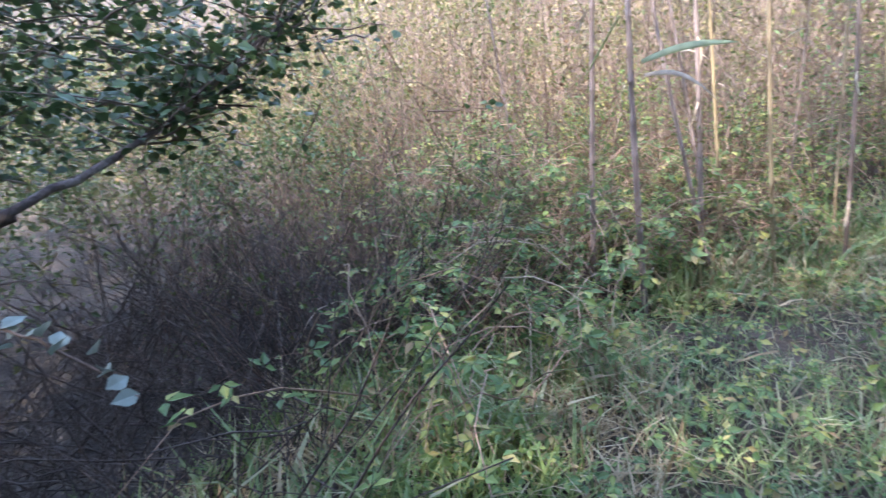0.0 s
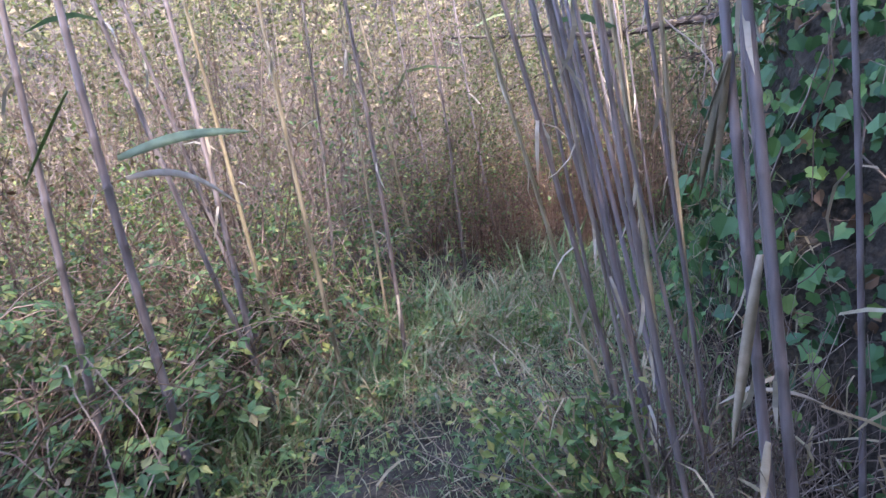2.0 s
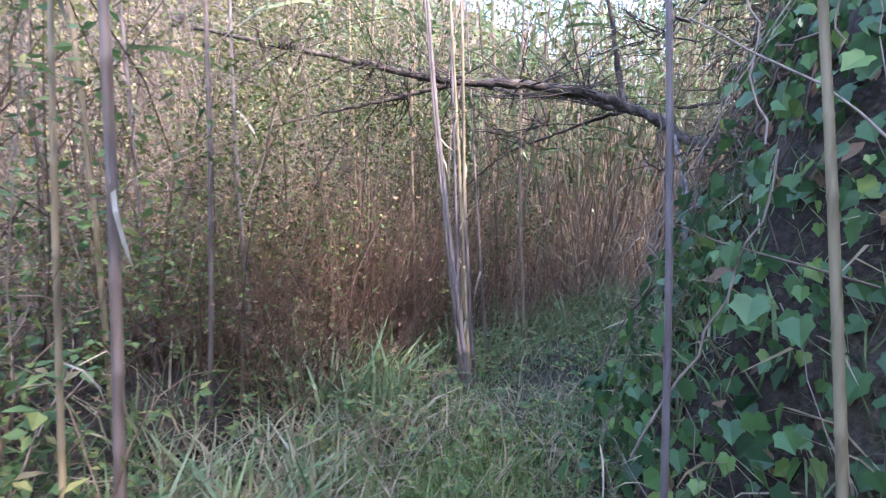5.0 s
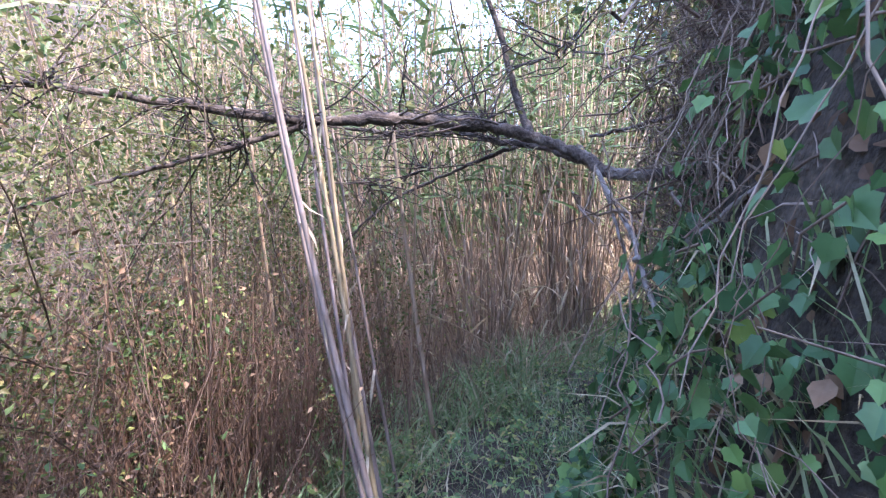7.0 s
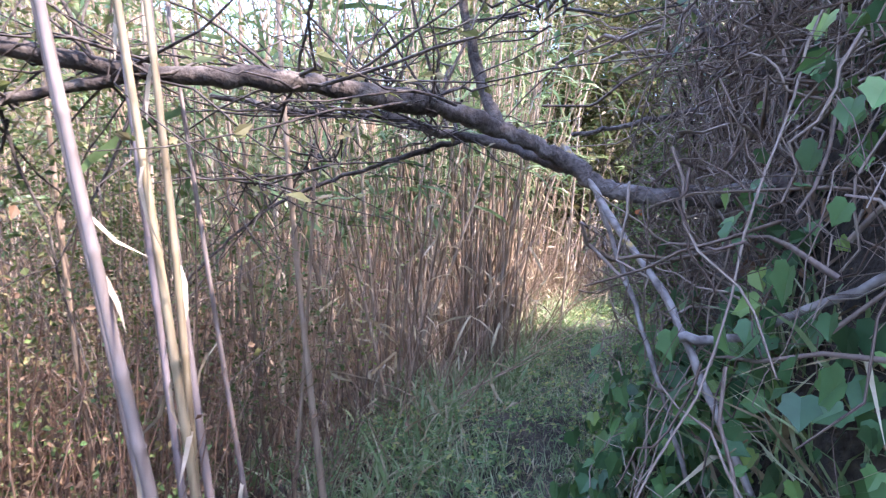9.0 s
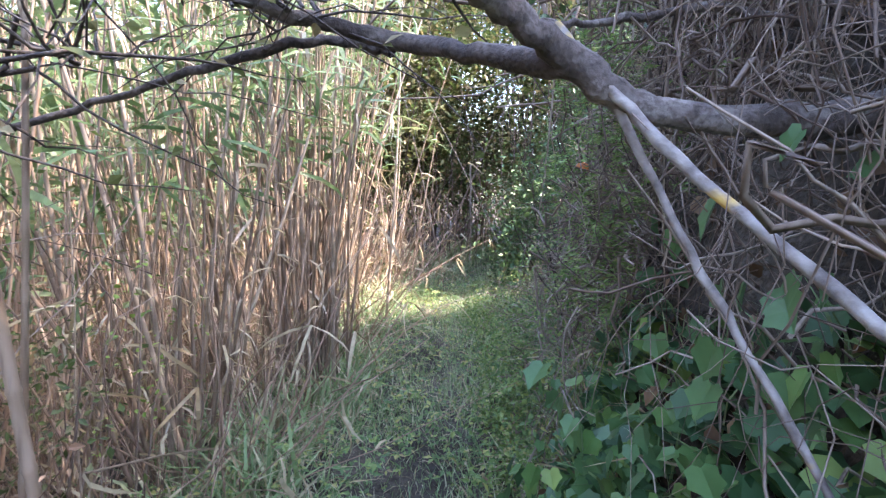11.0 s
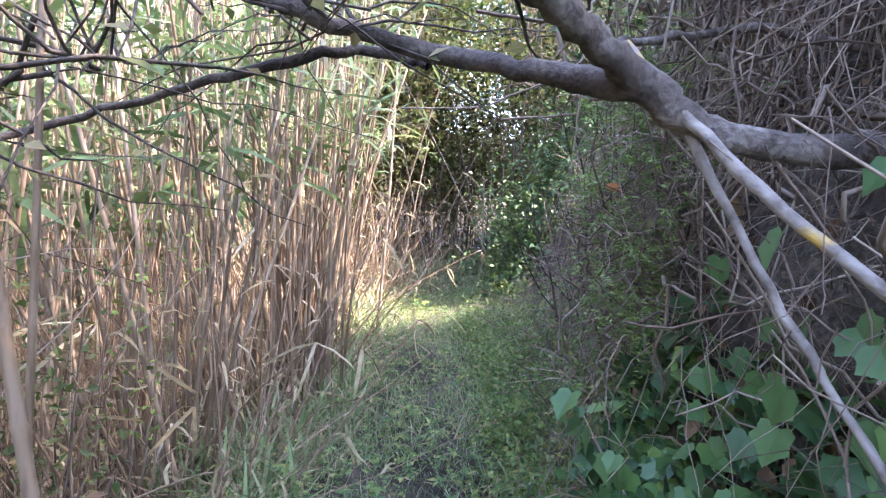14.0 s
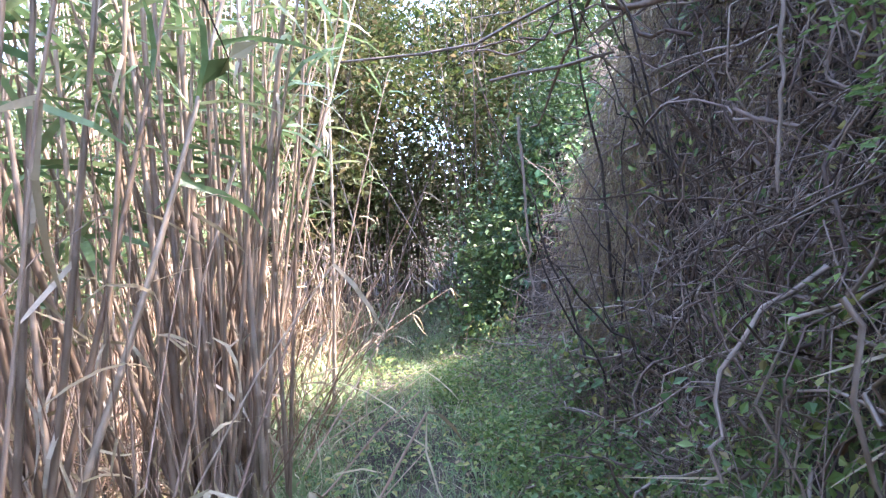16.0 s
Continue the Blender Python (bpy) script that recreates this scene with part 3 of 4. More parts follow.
# young shoots with fresh leaves among the reeds
def shoot(foot, top):
    foot, top = np.array(foot), np.array(top)
    low = foot + (top - foot) * ((float(height(foot[0], foot[1])) - 0.03 - foot[2]) / (top[2] - foot[2]))
    c = spline([low, (low + top) / 2 + rng.normal(0, 0.02, 3), top], 20, 0.003)
    ob = tagged(new("shoot", tubes("shoot", c[None], np.linspace(0.006, 0.002, 20)[None], 6, ROOT)), "slender shoot with fresh yellow-green leaves", "shoot", "young shoots among the reeds")
    n = 34
    at = c[rng.integers(7, 20, n)] + rng.normal(0, 0.02, (n, 3))
    l = tagged(new("leaf", scatter("leaf", LEAF6, at, turns(rng.uniform(0, 6.28, n), rng.normal(0.2, 0.5, n), rng.normal(0, 0.5, n)), rng.uniform(0.014, 0.034, n), SHOOT)), "fresh yellow-green leaves", kind="stuff")
    l.parent = ob


for foot, top in (((6.62, 3.74, 0.84), (6.63, 3.70, 1.36)), ((6.84, 3.71, 0.65), (6.85, 3.66, 1.40)), ((6.95, 3.66, 0.83), (6.96, 3.59, 1.39)), ((7.28, 3.52, 0.84), (7.28, 3.49, 1.45)), ((6.73, 3.71, 0.97), (6.75, 3.66, 1.17)), ((7.16, 3.64, 0.68), (7.17, 3.57, 1.30))):
    shoot(foot, top)


# ---- stand of dry reeds between the path and the gully ----
def reed_thing(r):
    h = r.uniform(2.2, 3.7)
    me, p = cane_culm("reed", (0, 0, 0), (r.normal(0, 0.22), r.normal(0, 0.2), h), r.uniform(0.011, 0.019), 0.06, 5, CULM)
    ob = tagged(new("reed", me), "tall dry tan reed stalk in a dense stand", "reed", "dry reeds in the stand")
    l = tagged(new("sheath", cane_leaves(p, 4, 0.22, SHEATH, 0.02, 0.7, 0.55, 1.6)), "dry papery sheaths", kind="stuff")
    l.parent = ob
    l = tagged(new("leaf", cane_leaves(p, 8, 0.36, CANELEAF, 0.62, 1.0, 0.55, 0.2)), "narrow green leaves", kind="stuff")
    l.parent = ob
    return ob


stand_rng = np.random.default_rng(21)
KINDS = [reed_thing(stand_rng) for _ in range(10)]
spots = []
while len(spots) < 130:
    u = stand_rng.uniform(0, 1)
    if u < 0.3:
        c = np.array((8.75, 2.98)) + stand_rng.normal(0, 0.2, 2)
    elif u < 0.42:
        c = np.array((7.6, 3.6)) + stand_rng.normal(0, 0.3, 2)
    else:
        c = np.array((stand_rng.uniform(6.6, 14.0), stand_rng.uniform(0.5, 4.6)))
    d = float(off_path(c[0:1], c[1:2])[0])
    if d > (0.62 if c[0] > 8 else 0.95) and c[0] > 7.0 and d < 2.6:
        spots.append(c)
for q, c in enumerate(spots):
    m = pose(c[0], c[1], float(height(c[0], c[1])) - 0.06, stand_rng.normal(0, 8), stand_rng.normal(-2, 8), stand_rng.uniform(0, 360))
    if q < len(KINDS):
        KINDS[q].matrix_world = m
    else:
        copy_thing(KINDS[q % len(KINDS)], m)


def stems(name, x, y, h, lean, rad, mat, label, category, segs=5, sides=3, z0=None, curl=0.05, clear=None):
    n = len(x)
    z = height(x, y) - 0.05 if z0 is None else z0
    u = np.linspace(0, 1, segs)
    d = np.stack([rng.normal(0, 1, n) * lean, rng.normal(0, 1, n) * lean, np.ones(n)], 1)
    d /= np.linalg.norm(d, axis=1, keepdims=True)
    p = np.stack([x, y, z], 1)[:, None] + d[:, None] * (u[None, :] * h[:, None])[..., None]
    p += rng.normal(0, 1, (n, 1, 3)) * (curl * h[:, None] * u[None] ** 2)[..., None] + rng.normal(0, 0.012, p.shape) * (u > 0)[None, :, None]
    r = rad[:, None] * (1 - 0.6 * u[None])
    if clear is not None:
        k = off_path(p[..., 0], p[..., 1]).min(1) > clear
        p, r = p[k], r[k]
    stuff(name, tubes(name, p, r, sides, mat), label, category)
    return p


# thin dead stalks: upright and fallen ones in the gully
x, y = spread(4000, 6.5, 15, -1.5, 6.5)
o = off_path(x, y)
k = (o > 0.7) & (o < 3.8)
x, y = x[k], y[k]
lean = rng.choice([0.15, 0.4, 1.3], len(x), p=[0.28, 0.3, 0.42])
pr = stems("dead_reeds", x, y, rng.uniform(0.6, 2.1, len(x)), lean, rng.uniform(0.003, 0.009, len(x)), REED, "tangle of thin dead reed stalks, upright and fallen", "reeds")
n = 5200
i = rng.integers(0, len(pr), n)
stuff("dead_reed_leaves", scatter("dead_reed_leaves", STRIP, pr[i, rng.integers(1, 5, n)], turns(rng.uniform(0, 6.28, n), rng.normal(-0.6, 0.6, n), rng.normal(0, 0.6, n)), np.stack([rng.uniform(0.06, 0.16, n), rng.uniform(0.12, 0.34, n), rng.uniform(0.12, 0.34, n)], 1), STRAW), "dry papery reed leaves hanging on dead stalks", "reeds")

# thicket on the gully side before the limb
x, y = spread(2300, -4.5, 7.0, 2.6, 9.0)
o = off_path(x, y)
k = (o > 1.0) & (y > 3.0 + 0.12 * x) & (wave(x * 1.9, y * 1.6) + 0.35 * rng.normal(0, 1, len(x)) > -0.3)
x, y = x[k], y[k]
pt = stems("thicket_stems", x, y, rng.uniform(0.9, 3.6, len(x)), rng.choice([0.12, 0.25, 0.45], len(x), p=[0.5, 0.3, 0.2]), rng.uniform(0.002, 0.007, len(x)), TWIG, "thin brown upright stems of a dense thicket", "thicket", 5, 3, clear=0.8)
n = 36000
i = (len(pt) * rng.uniform(0, 1, n) ** 1.8).astype(int)
at = pt[i, rng.integers(1, 5, n)] + rng.normal(0, 0.1, (n, 3))
stuff("thicket_leaves", scatter("thicket_leaves", LEAF2, at, turns(rng.uniform(0, 6.28, n), rng.normal(0, 0.6, n), rng.normal(0, 0.7, n)), rng.uniform(0.02, 0.048, n), SHRUB), "small olive and tan leaves of a dense thicket", "thicket")

# crossing grey twigs in the thicket
x, y = spread(1500, -2.0, 7.0, 3.2, 6.5)
k = off_path(x, y) > 1.1
x, y = x[k], y[k]
stems("thicket_twigs", x, y, rng.uniform(0.5, 2.2, len(x)), np.full(len(x), 0.8), rng.uniform(0.0015, 0.005, len(x)), TWIG, "thin bare twigs crossing in the thicket", "thicket", 7, 3, height(x, y) + rng.uniform(0, 1.4, len(x)), 0.2, 0.7)

# reddish stems
x = rng.normal(4.75, 0.4, 240)
y = rng.normal(4.25, 0.3, 240)
k = off_path(x, y) > 0.55
stems("reddish_stems", x[k], y[k], rng.uniform(0.5, 1.35, k.sum()), np.full(k.sum(), 0.12), rng.uniform(0.003, 0.007, k.sum()), REDSTEM, "clump of slender reddish-brown stems", "stems")

x, y = spread(2600, 3.2, 6.4, 3.5, 5.6)
k = (off_path(x, y) > 0.8) & (wave(x * 2.1 + 1, y * 2.4) > -0.3)
x, y = x[k], y[k]
pd = stems("withered_stems", x, y, rng.uniform(0.3, 1.2, len(x)), np.full(len(x), 0.35), rng.uniform(0.0015, 0.004, len(x)), REDSTEM, "withered red-brown weed stems in the thicket", "weeds", 6, 3, None, 0.12)
n = 14000
at = pd[rng.integers(0, len(pd), n), rng.integers(1, 6, n)] + rng.normal(0, 0.02, (n, 3))
stuff("withered_leaves", scatter("withered_leaves", LEAF2, at, turns(rng.uniform(0, 6.28, n), rng.normal(-0.5, 0.6, n), rng.normal(0, 0.7, n)), rng.uniform(0.014, 0.034, n), DEADLEAF), "curled red-brown leaves on withered weeds", "weeds")

# ---- brambles where the walk begins ----
x, y = spread(1100, -2.6, 2.2, 0.7, 4.6)
o = off_path(x, y)
k = o > 0.55
x, y, o = x[k], y[k], o[k]
u = np.linspace(0, 1, 9)
n = len(x)
yaw = rng.uniform(0, 6.28, n)
L = rng.uniform(0.5, 1.5, n)
H = np.minimum(rng.uniform(0.2, 0.95, n), 0.12 + 0.4 * o)
z = height(x, y)
arc = np.stack([x[:, None] + np.cos(yaw)[:, None] * u * L[:, None], y[:, None] + np.sin(yaw)[:, None] * u * L[:, None], z[:, None] + np.sin(u * 2.6) * H[:, None]], -1) + rng.normal(0, 0.015, (n, 9, 3))
keep = (off_path(arc[..., 0], arc[..., 1]).min(1) > 0.4) & (arc[..., 0].min(1) > -0.75 - 0.5 * (arc[:, 0, 1] > 2))
arc = arc[keep]
stuff("bramble_stems", tubes("bramble_stems", arc, np.linspace(0.0045, 0.002, 9)[None], 4, REED), "arching brown bramble stems", "brambles")
n = 5200
at = arc[rng.integers(0, len(arc), n), rng.integers(1, 9, n)] + rng.normal(0, 0.05, (n, 3))
stuff("bramble_leaves", scatter("bramble_leaves", TRI, at, turns(rng.uniform(0, 6.28, n), rng.normal(-0.1, 0.4, n), rng.normal(0, 0.4, n)), rng.uniform(0.035, 0.088, n), BRAMBLE), "green three-part bramble leaves with some brown ones", "brambles")

x, y = spread(2300, -2.2, 2.0, 1.3, 4.2)
k = (off_path(x, y) > 0.75) & (wave(x * 2.2, y * 2.2 + 2) > -0.5)
x, y = x[k], y[k]
pb = stems("bramble_twigs", x, y, rng.uniform(0.3, 1.15, len(x)), np.full(len(x), 0.55), rng.uniform(0.0015, 0.004, len(x)), REDSTEM, "brown leafless bramble twigs", "brambles", 7, 3, None, 0.2)
n = 5000
at = pb[rng.integers(0, len(pb), n), rng.integers(2, 7, n)] + rng.normal(0, 0.03, (n, 3))
stuff("bramble_withered_leaves", scatter("bramble_withered_leaves", LEAF2, at, turns(rng.uniform(0, 6.28, n), rng.normal(-0.3, 0.6, n), rng.normal(0, 0.6, n)), rng.uniform(0.02, 0.05, n), SHRUB), "small dull green and brown leaves among the brambles", "brambles")


# ---- ivy bank ----
def on_bank(n, x0, x1, s0, s1, lift=0.08):
    px, py = [], []
    while len(px) < n:
        X = rng.uniform(x0, x1, 4000)
        Y = rng.uniform(-7 if x0 < 0 else -3, 3.2, 4000)
        s = in_bank(X, Y)
        k = (s > s0) & (s < s1)
        px += list(X[k])
        py += list(Y[k])
    X, Y = np.array(px[:n]), np.array(py[:n])
    e = 0.05
    gx = (height(X + e, Y) - height(X - e, Y)) / (2 * e)
    gy = (height(X, Y + e) - height(X, Y - e)) / (2 * e)
    nrm = np.stack([-gx, -gy, np.ones(n)], 1)
    nrm /= np.linalg.norm(nrm, axis=1, keepdims=True)
    p = np.stack([X, Y, height(X, Y)], 1) + nrm * (rng.uniform(0.0, 1.0, n) ** 1.5 * lift)[:, None]
    return p, nrm


def facing(nrm, n, loose=0.35):
    """Leaves that lie on the slope, tip hanging down it."""
    up = nrm + rng.normal(0, loose, (n, 3))
    up /= np.linalg.norm(up, axis=1, keepdims=True)
    down = np.array([[0, 0, -1.0]]) + rng.normal(0, 0.55, (n, 3))
    tip = down - up * (down * up).sum(1, keepdims=True)
    tip /= np.linalg.norm(tip, axis=1, keepdims=True)
    s = np.cross(tip, up)
    return np.stack([s, tip, up], 2)


ivy = tagged(new("ivy"), "dark green glossy ivy covering the steep bank", "ivy")
ivy.location = (3.6, 1.9, float(height(3.6, 1.9)))
p, nrm = on_bank(8500, 2.6, 6.15, 0.0, 1.1, 0.26)
dense = (p[:, 0] < 4.4) | (p[:, 0] < 5.0) & (p[:, 2] < 2.0) | (p[:, 2] < 1.2 + 0.25 * wave(p[:, 0] * 3, p[:, 1]))
dense &= wave(p[:, 0] * 2.3 + 3, p[:, 2] * 2.6) > -0.3
p, nrm = p[dense], nrm[dense]
n = len(p)
iv = new("leaf", scatter("leaf", IVYLEAF, p, facing(nrm, n, 0.6), rng.uniform(0.03, 0.08, n), IVY))
iv.parent, iv.matrix_parent_inverse = ivy, Matrix.Translation(ivy.location).inverted()
tagged(iv, kind="stuff")
p, nrm = on_bank(260, 3.1, 5.9, 0.0, 0.45, 0.3)
rot = facing(nrm, 260, 0.3)
leaf_meshes = [scatter("ivy_leaf", IVYLEAF, np.zeros((1, 3)), np.eye(3)[None], [w], IVY) for w in (0.05, 0.065, 0.08, 0.095)]
for q in range(260):
    ob = new("leaf", leaf_meshes[q % 4])
    ob.parent = ivy
    ob.matrix_parent_inverse = Matrix.Translation(ivy.location).inverted()
    ob.matrix_basis = Matrix.Translation(p[q]) @ Matrix([list(r) for r in rot[q]]).to_4x4()
# ivy creeping over the foot of the bank
X, Y = spread(9000, 4.6, 6.2, 1.4, 2.9)
k = (in_bank(X, Y) > -0.45) & (in_bank(X, Y) < 0.3) & (off_path(X, Y) < -0.38) & (wave(X * 3.3, Y * 3.1 + 1) > -0.25)
X, Y = X[k][:1300], Y[k][:1300]
n = len(X)
stuff("creeping_ivy", scatter("creeping_ivy", IVYLEAF, np.stack([X, Y, height(X, Y) + rng.uniform(0.03, 0.2, n)], 1), turns(rng.uniform(0.4, 3.2, n), rng.normal(-0.35, 0.35, n), rng.normal(0, 0.35, n)), rng.uniform(0.05, 0.105, n), IVY), "bright green ivy creeping over the foot of the bank", "ivy")
# ivy far along the path
p, nrm = on_bank(4500, 11.5, 16.5, 0.1, 2.0, 0.35)
n = len(p)
stuff("far_ivy", scatter("far_ivy", IVYLEAF, p, facing(nrm, n), rng.uniform(0.06, 0.12, n), IVY), "dark ivy and shrub leaves on the far bank", "ivy")

# litter: dead leaves, fallen sticks, hanging dry vines and roots
p, nrm = on_bank(4200, 2.6, 12, -0.25, 1.6, 0.06)
n = len(p)
stuff("dead_leaves", scatter("dead_leaves", LEAF6, p, facing(nrm, n, 0.5), rng.uniform(0.03, 0.09, n), DEADLEAF), "curled brown dead leaves on the bank", "dead leaves")
p, nrm = on_bank(8000, 2.6, 12.5, -0.3, 1.7, 0.2)
n = len(p)
d = rng.normal(0, 1, (n, 3))
d -= nrm * (d * nrm).sum(1, keepdims=True) * 0.75
d /= np.linalg.norm(d, axis=1, keepdims=True)
u = np.linspace(0, 1, 5)
q = p[:, None] + d[:, None] * (u[None] * rng.uniform(0.12, 0.7, n)[:, None])[..., None] + np.cumsum(rng.normal(0, 0.024, (n, 5, 3)), 1)
q = q[(off_path(q[..., 0], q[..., 1]).max(1) < -0.45) & ((q[:, 0, 0] > 6.1) | (q[:, 0, 2] > 1.2) & (q[:, 0, 0] > 4.3) | (rng.uniform(0, 1, len(q)) < 0.3))]
stuff("fallen_sticks", tubes("fallen_sticks", q, (0.0015 + 0.006 * rng.uniform(0, 1, len(q)) ** 3)[:, None] * np.linspace(1, 0.5, 5)[None], 3, ROOT), "dry grey-brown sticks and roots matted over the bank", "sticks")
p, nrm = on_bank(3000, 4.5, 7.0, 0.1, 0.9, 0.55)
n = len(p)
d = rng.normal(0, 1, (n, 3)) + (0, 0.1, -0.5)
d /= np.linalg.norm(d, axis=1, keepdims=True)
u = np.linspace(0, 1, 7)
q = p[:, None] + d[:, None] * (u[None] * rng.uniform(0.15, 0.6, n)[:, None])[..., None] + np.cumsum(rng.normal(0, 0.022, (n, 7, 3)), 1)
q = q[(off_path(q[..., 0], q[..., 1]).max(1) < -0.45) & (p[:, 2] > 1.05)]
stuff("root_mat", tubes("root_mat", q, (0.0012 + 0.0045 * rng.uniform(0, 1, len(q)) ** 3)[:, None] * np.linspace(1, 0.5, 7)[None], 3, TWIG), "mat of dark roots and dead vines on the bank", "roots")
p, nrm = on_bank(1900, 4.3, 10.5, 0.25, 1.4, 0.15)
n = len(p)
L = rng.uniform(0.3, 1.3, n)
u = np.linspace(0, 1, 9)
out = nrm * (1, 1, 0.3)
q = p[:, None] + out[:, None] * (np.sin(u * 2.2) * 0.4)[None, :, None] * rng.uniform(0.3, 1, (n, 1, 1)) + np.stack([0 * L, 0 * L, 0.35 - L], 1)[:, None] * (u ** 1.3)[None, :, None] + np.cumsum(rng.normal(0, 0.034, (n, 9, 3)), 1)
q = q[((q[:, 0, 0] > 6.1) | (q[:, -1, 2] > 1.2)) & (off_path(q[..., 0], q[..., 1]).max(1) < -0.42) & (q[..., 2].min(1) > 0)]
stuff("hanging_vines", tubes("hanging_vines", q, (0.0012 + 0.009 * rng.uniform(0, 1, len(q)) ** 4)[:, None] * np.linspace(1, 0.6, 9)[None], 3, ROOT), "dry vines and roots hanging off the overgrown bank", "vines")

# pale roots that hang free under the overhang
n = 90
a = np.stack([rng.uniform(5.0, 6.3, n), rng.uniform(1.55, 2.1, n), rng.uniform(2.0, 2.9, n)], 1)
u = np.linspace(0, 1, 10)
q = a[:, None] + np.stack([rng.normal(0, 0.12, n), rng.normal(0.03, 0.1, n), -rng.uniform(0.4, 1.1, n)], 1)[:, None] * u[None, :, None] + np.cumsum(rng.normal(0, 0.012, (n, 10, 3)), 1)
stuff("hanging_roots", tubes("hanging_roots", q, (0.002 + 0.005 * rng.uniform(0, 1, n) ** 3)[:, None] * np.linspace(1, 0.6, 10)[None], 5, ROOT), "pale dry roots hanging from the overhang", "roots")

# bare brushwood and dry grass mats on the gentler bank
p, nrm = on_bank(1900, 6.5, 10.6, 0.4, 1.4, 0.05)
n = len(p)
u = np.linspace(0, 1, 8)
d = np.stack([rng.normal(-0.1, 0.5, n), rng.normal(0.25, 0.4, n), rng.uniform(0.1, 1.0, n)], 1)
q = p[:, None] + d[:, None] * (u[None] * rng.uniform(0.3, 1.0, n)[:, None])[..., None] + np.cumsum(rng.normal(0, 0.03, (n, 8, 3)), 1)
q[..., 2] -= 0.25 * (u ** 2)[None]
q = q[off_path(q[..., 0], q[..., 1]).max(1) < -0.5]
stuff("brushwood", tubes("brushwood", q, (0.002 + 0.006 * rng.uniform(0, 1, len(q)) ** 3)[:, None] * np.linspace(1, 0.4, 8)[None], 4, ROOT), "bare grey brushwood growing out of the bank", "shrubs")
p, nrm = on_bank(9000, 6.5, 12.0, 0.35, 1.7, 0.4)
k = wave(p[:, 0] * 2.2 + 4, p[:, 2] * 2.0) > 0.0
p, nrm = p[k], nrm[k]
n = len(p)
stuff("bank_leaves", scatter("bank_leaves", LEAF6, p, facing(nrm, n, 0.6), rng.uniform(0.025, 0.06, n), BRAMBLE), "small green creeper leaves on the bank", "creeper")
n = 45
a = np.stack([rng.uniform(6.4, 8.6, n), np.zeros(n), np.zeros(n)], 1)
a[:, 1] = np.interp(a[:, 0], TOE[:, 0], TOE[:, 1]) - rng.uniform(0.3, 1.0, n)
a[:, 2] = height(a[:, 0], a[:, 1]) - 0.03
u = np.linspace(0, 1, 12)
d = np.stack([rng.normal(-0.25, 0.35, n), rng.uniform(0.0, 0.5, n), rng.uniform(0.7, 1.3, n)], 1)
q = a[:, None] + d[:, None] * (u[None] * rng.uniform(0.8, 2.0, n)[:, None])[..., None] + np.cumsum(rng.normal(0, 0.022, (n, 12, 3)), 1)
q[..., 1] += 0.3 * (u ** 2)[None]
q = q[off_path(q[..., 0], q[..., 1]).max(1) < -0.3]
stuff("bare_branches", tubes("bare_branches", q, rng.uniform(0.004, 0.012, len(q))[:, None] * np.linspace(1, 0.35, 12)[None], 5, BARKDARK), "dark bare branches growing up from the bank", "shrubs")
p, nrm = on_bank(15000, 7.2, 10.6, 0.75, 1.9, 0.3)
k = wave(p[:, 0] * 1.6, p[:, 1] * 1.3 + 2) > -0.1
p, nrm = p[k], nrm[k]
n = len(p)
w = rng.uniform(0.14, 0.4, n)
stuff("hanging_dry_grass", scatter("hanging_dry_grass", STRIP, p, facing(nrm, n, 0.3), np.stack([w * 0.16, w, w], 1), STRAW), "pale dry grass hanging in mats down the bank", "grass")

# tangle of vines that overhangs the bank
n = 620
a = np.stack([rng.uniform(4.5, 8.2, n), rng.uniform(0.6, 2.1, n), rng.uniform(2.2, 3.5, n)], 1)
a[:, 1] -= 0.25 * np.maximum(a[:, 0] - 6, 0)
d = rng.normal(0, 1, (n, 3)) * (1, 0.9, 0.7)
d /= np.linalg.norm(d, axis=1, keepdims=True)
u = np.linspace(0, 1, 9)
q = a[:, None] + d[:, None] * (u[None] * rng.uniform(0.4, 1.5, n)[:, None])[..., None] + np.cumsum(rng.normal(0, 0.05, (n, 9, 3)), 1)
q[..., 2] = np.maximum(q[..., 2], 2.0)
stuff("overhanging_vines", tubes("overhanging_vines", q, (0.002 + 0.014 * rng.uniform(0, 1, n) ** 4)[:, None] * np.linspace(1, 0.6, 9)[None], 4, TWIG), "tangle of brown vines overhanging the bank", "vines")
m = 3000
at = q[rng.integers(0, n, m), rng.integers(0, 9, m)] + rng.normal(0, 0.12, (m, 3))
at = at[at[:, 2] > 2.15]
m = len(at)
stuff("overhanging_leaves", scatter("overhanging_leaves", LEAF2, at, turns(rng.uniform(0, 6.28, m), rng.normal(-0.3, 0.6, m), rng.normal(0, 0.7, m)), rng.uniform(0.04, 0.1, m), DARKLEAF), "dark leaves among the overhanging vines", "vines")

# dry litter and broken stalks under the canes
n = 700
x, y = rng.normal(2.4, 0.28, n), rng.normal(1.1, 0.35, n)
k = off_path(x, y) < -0.55
x, y = x[k], y[k]
pl = stems("cane_litter", x, y, rng.uniform(0.25, 0.9, len(x)), np.full(len(x), 0.9), rng.uniform(0.0015, 0.004, len(x)), ROOT, "dry broken stalks matted under the canes", "litter", 6, 3, None, 0.2)
n = 450
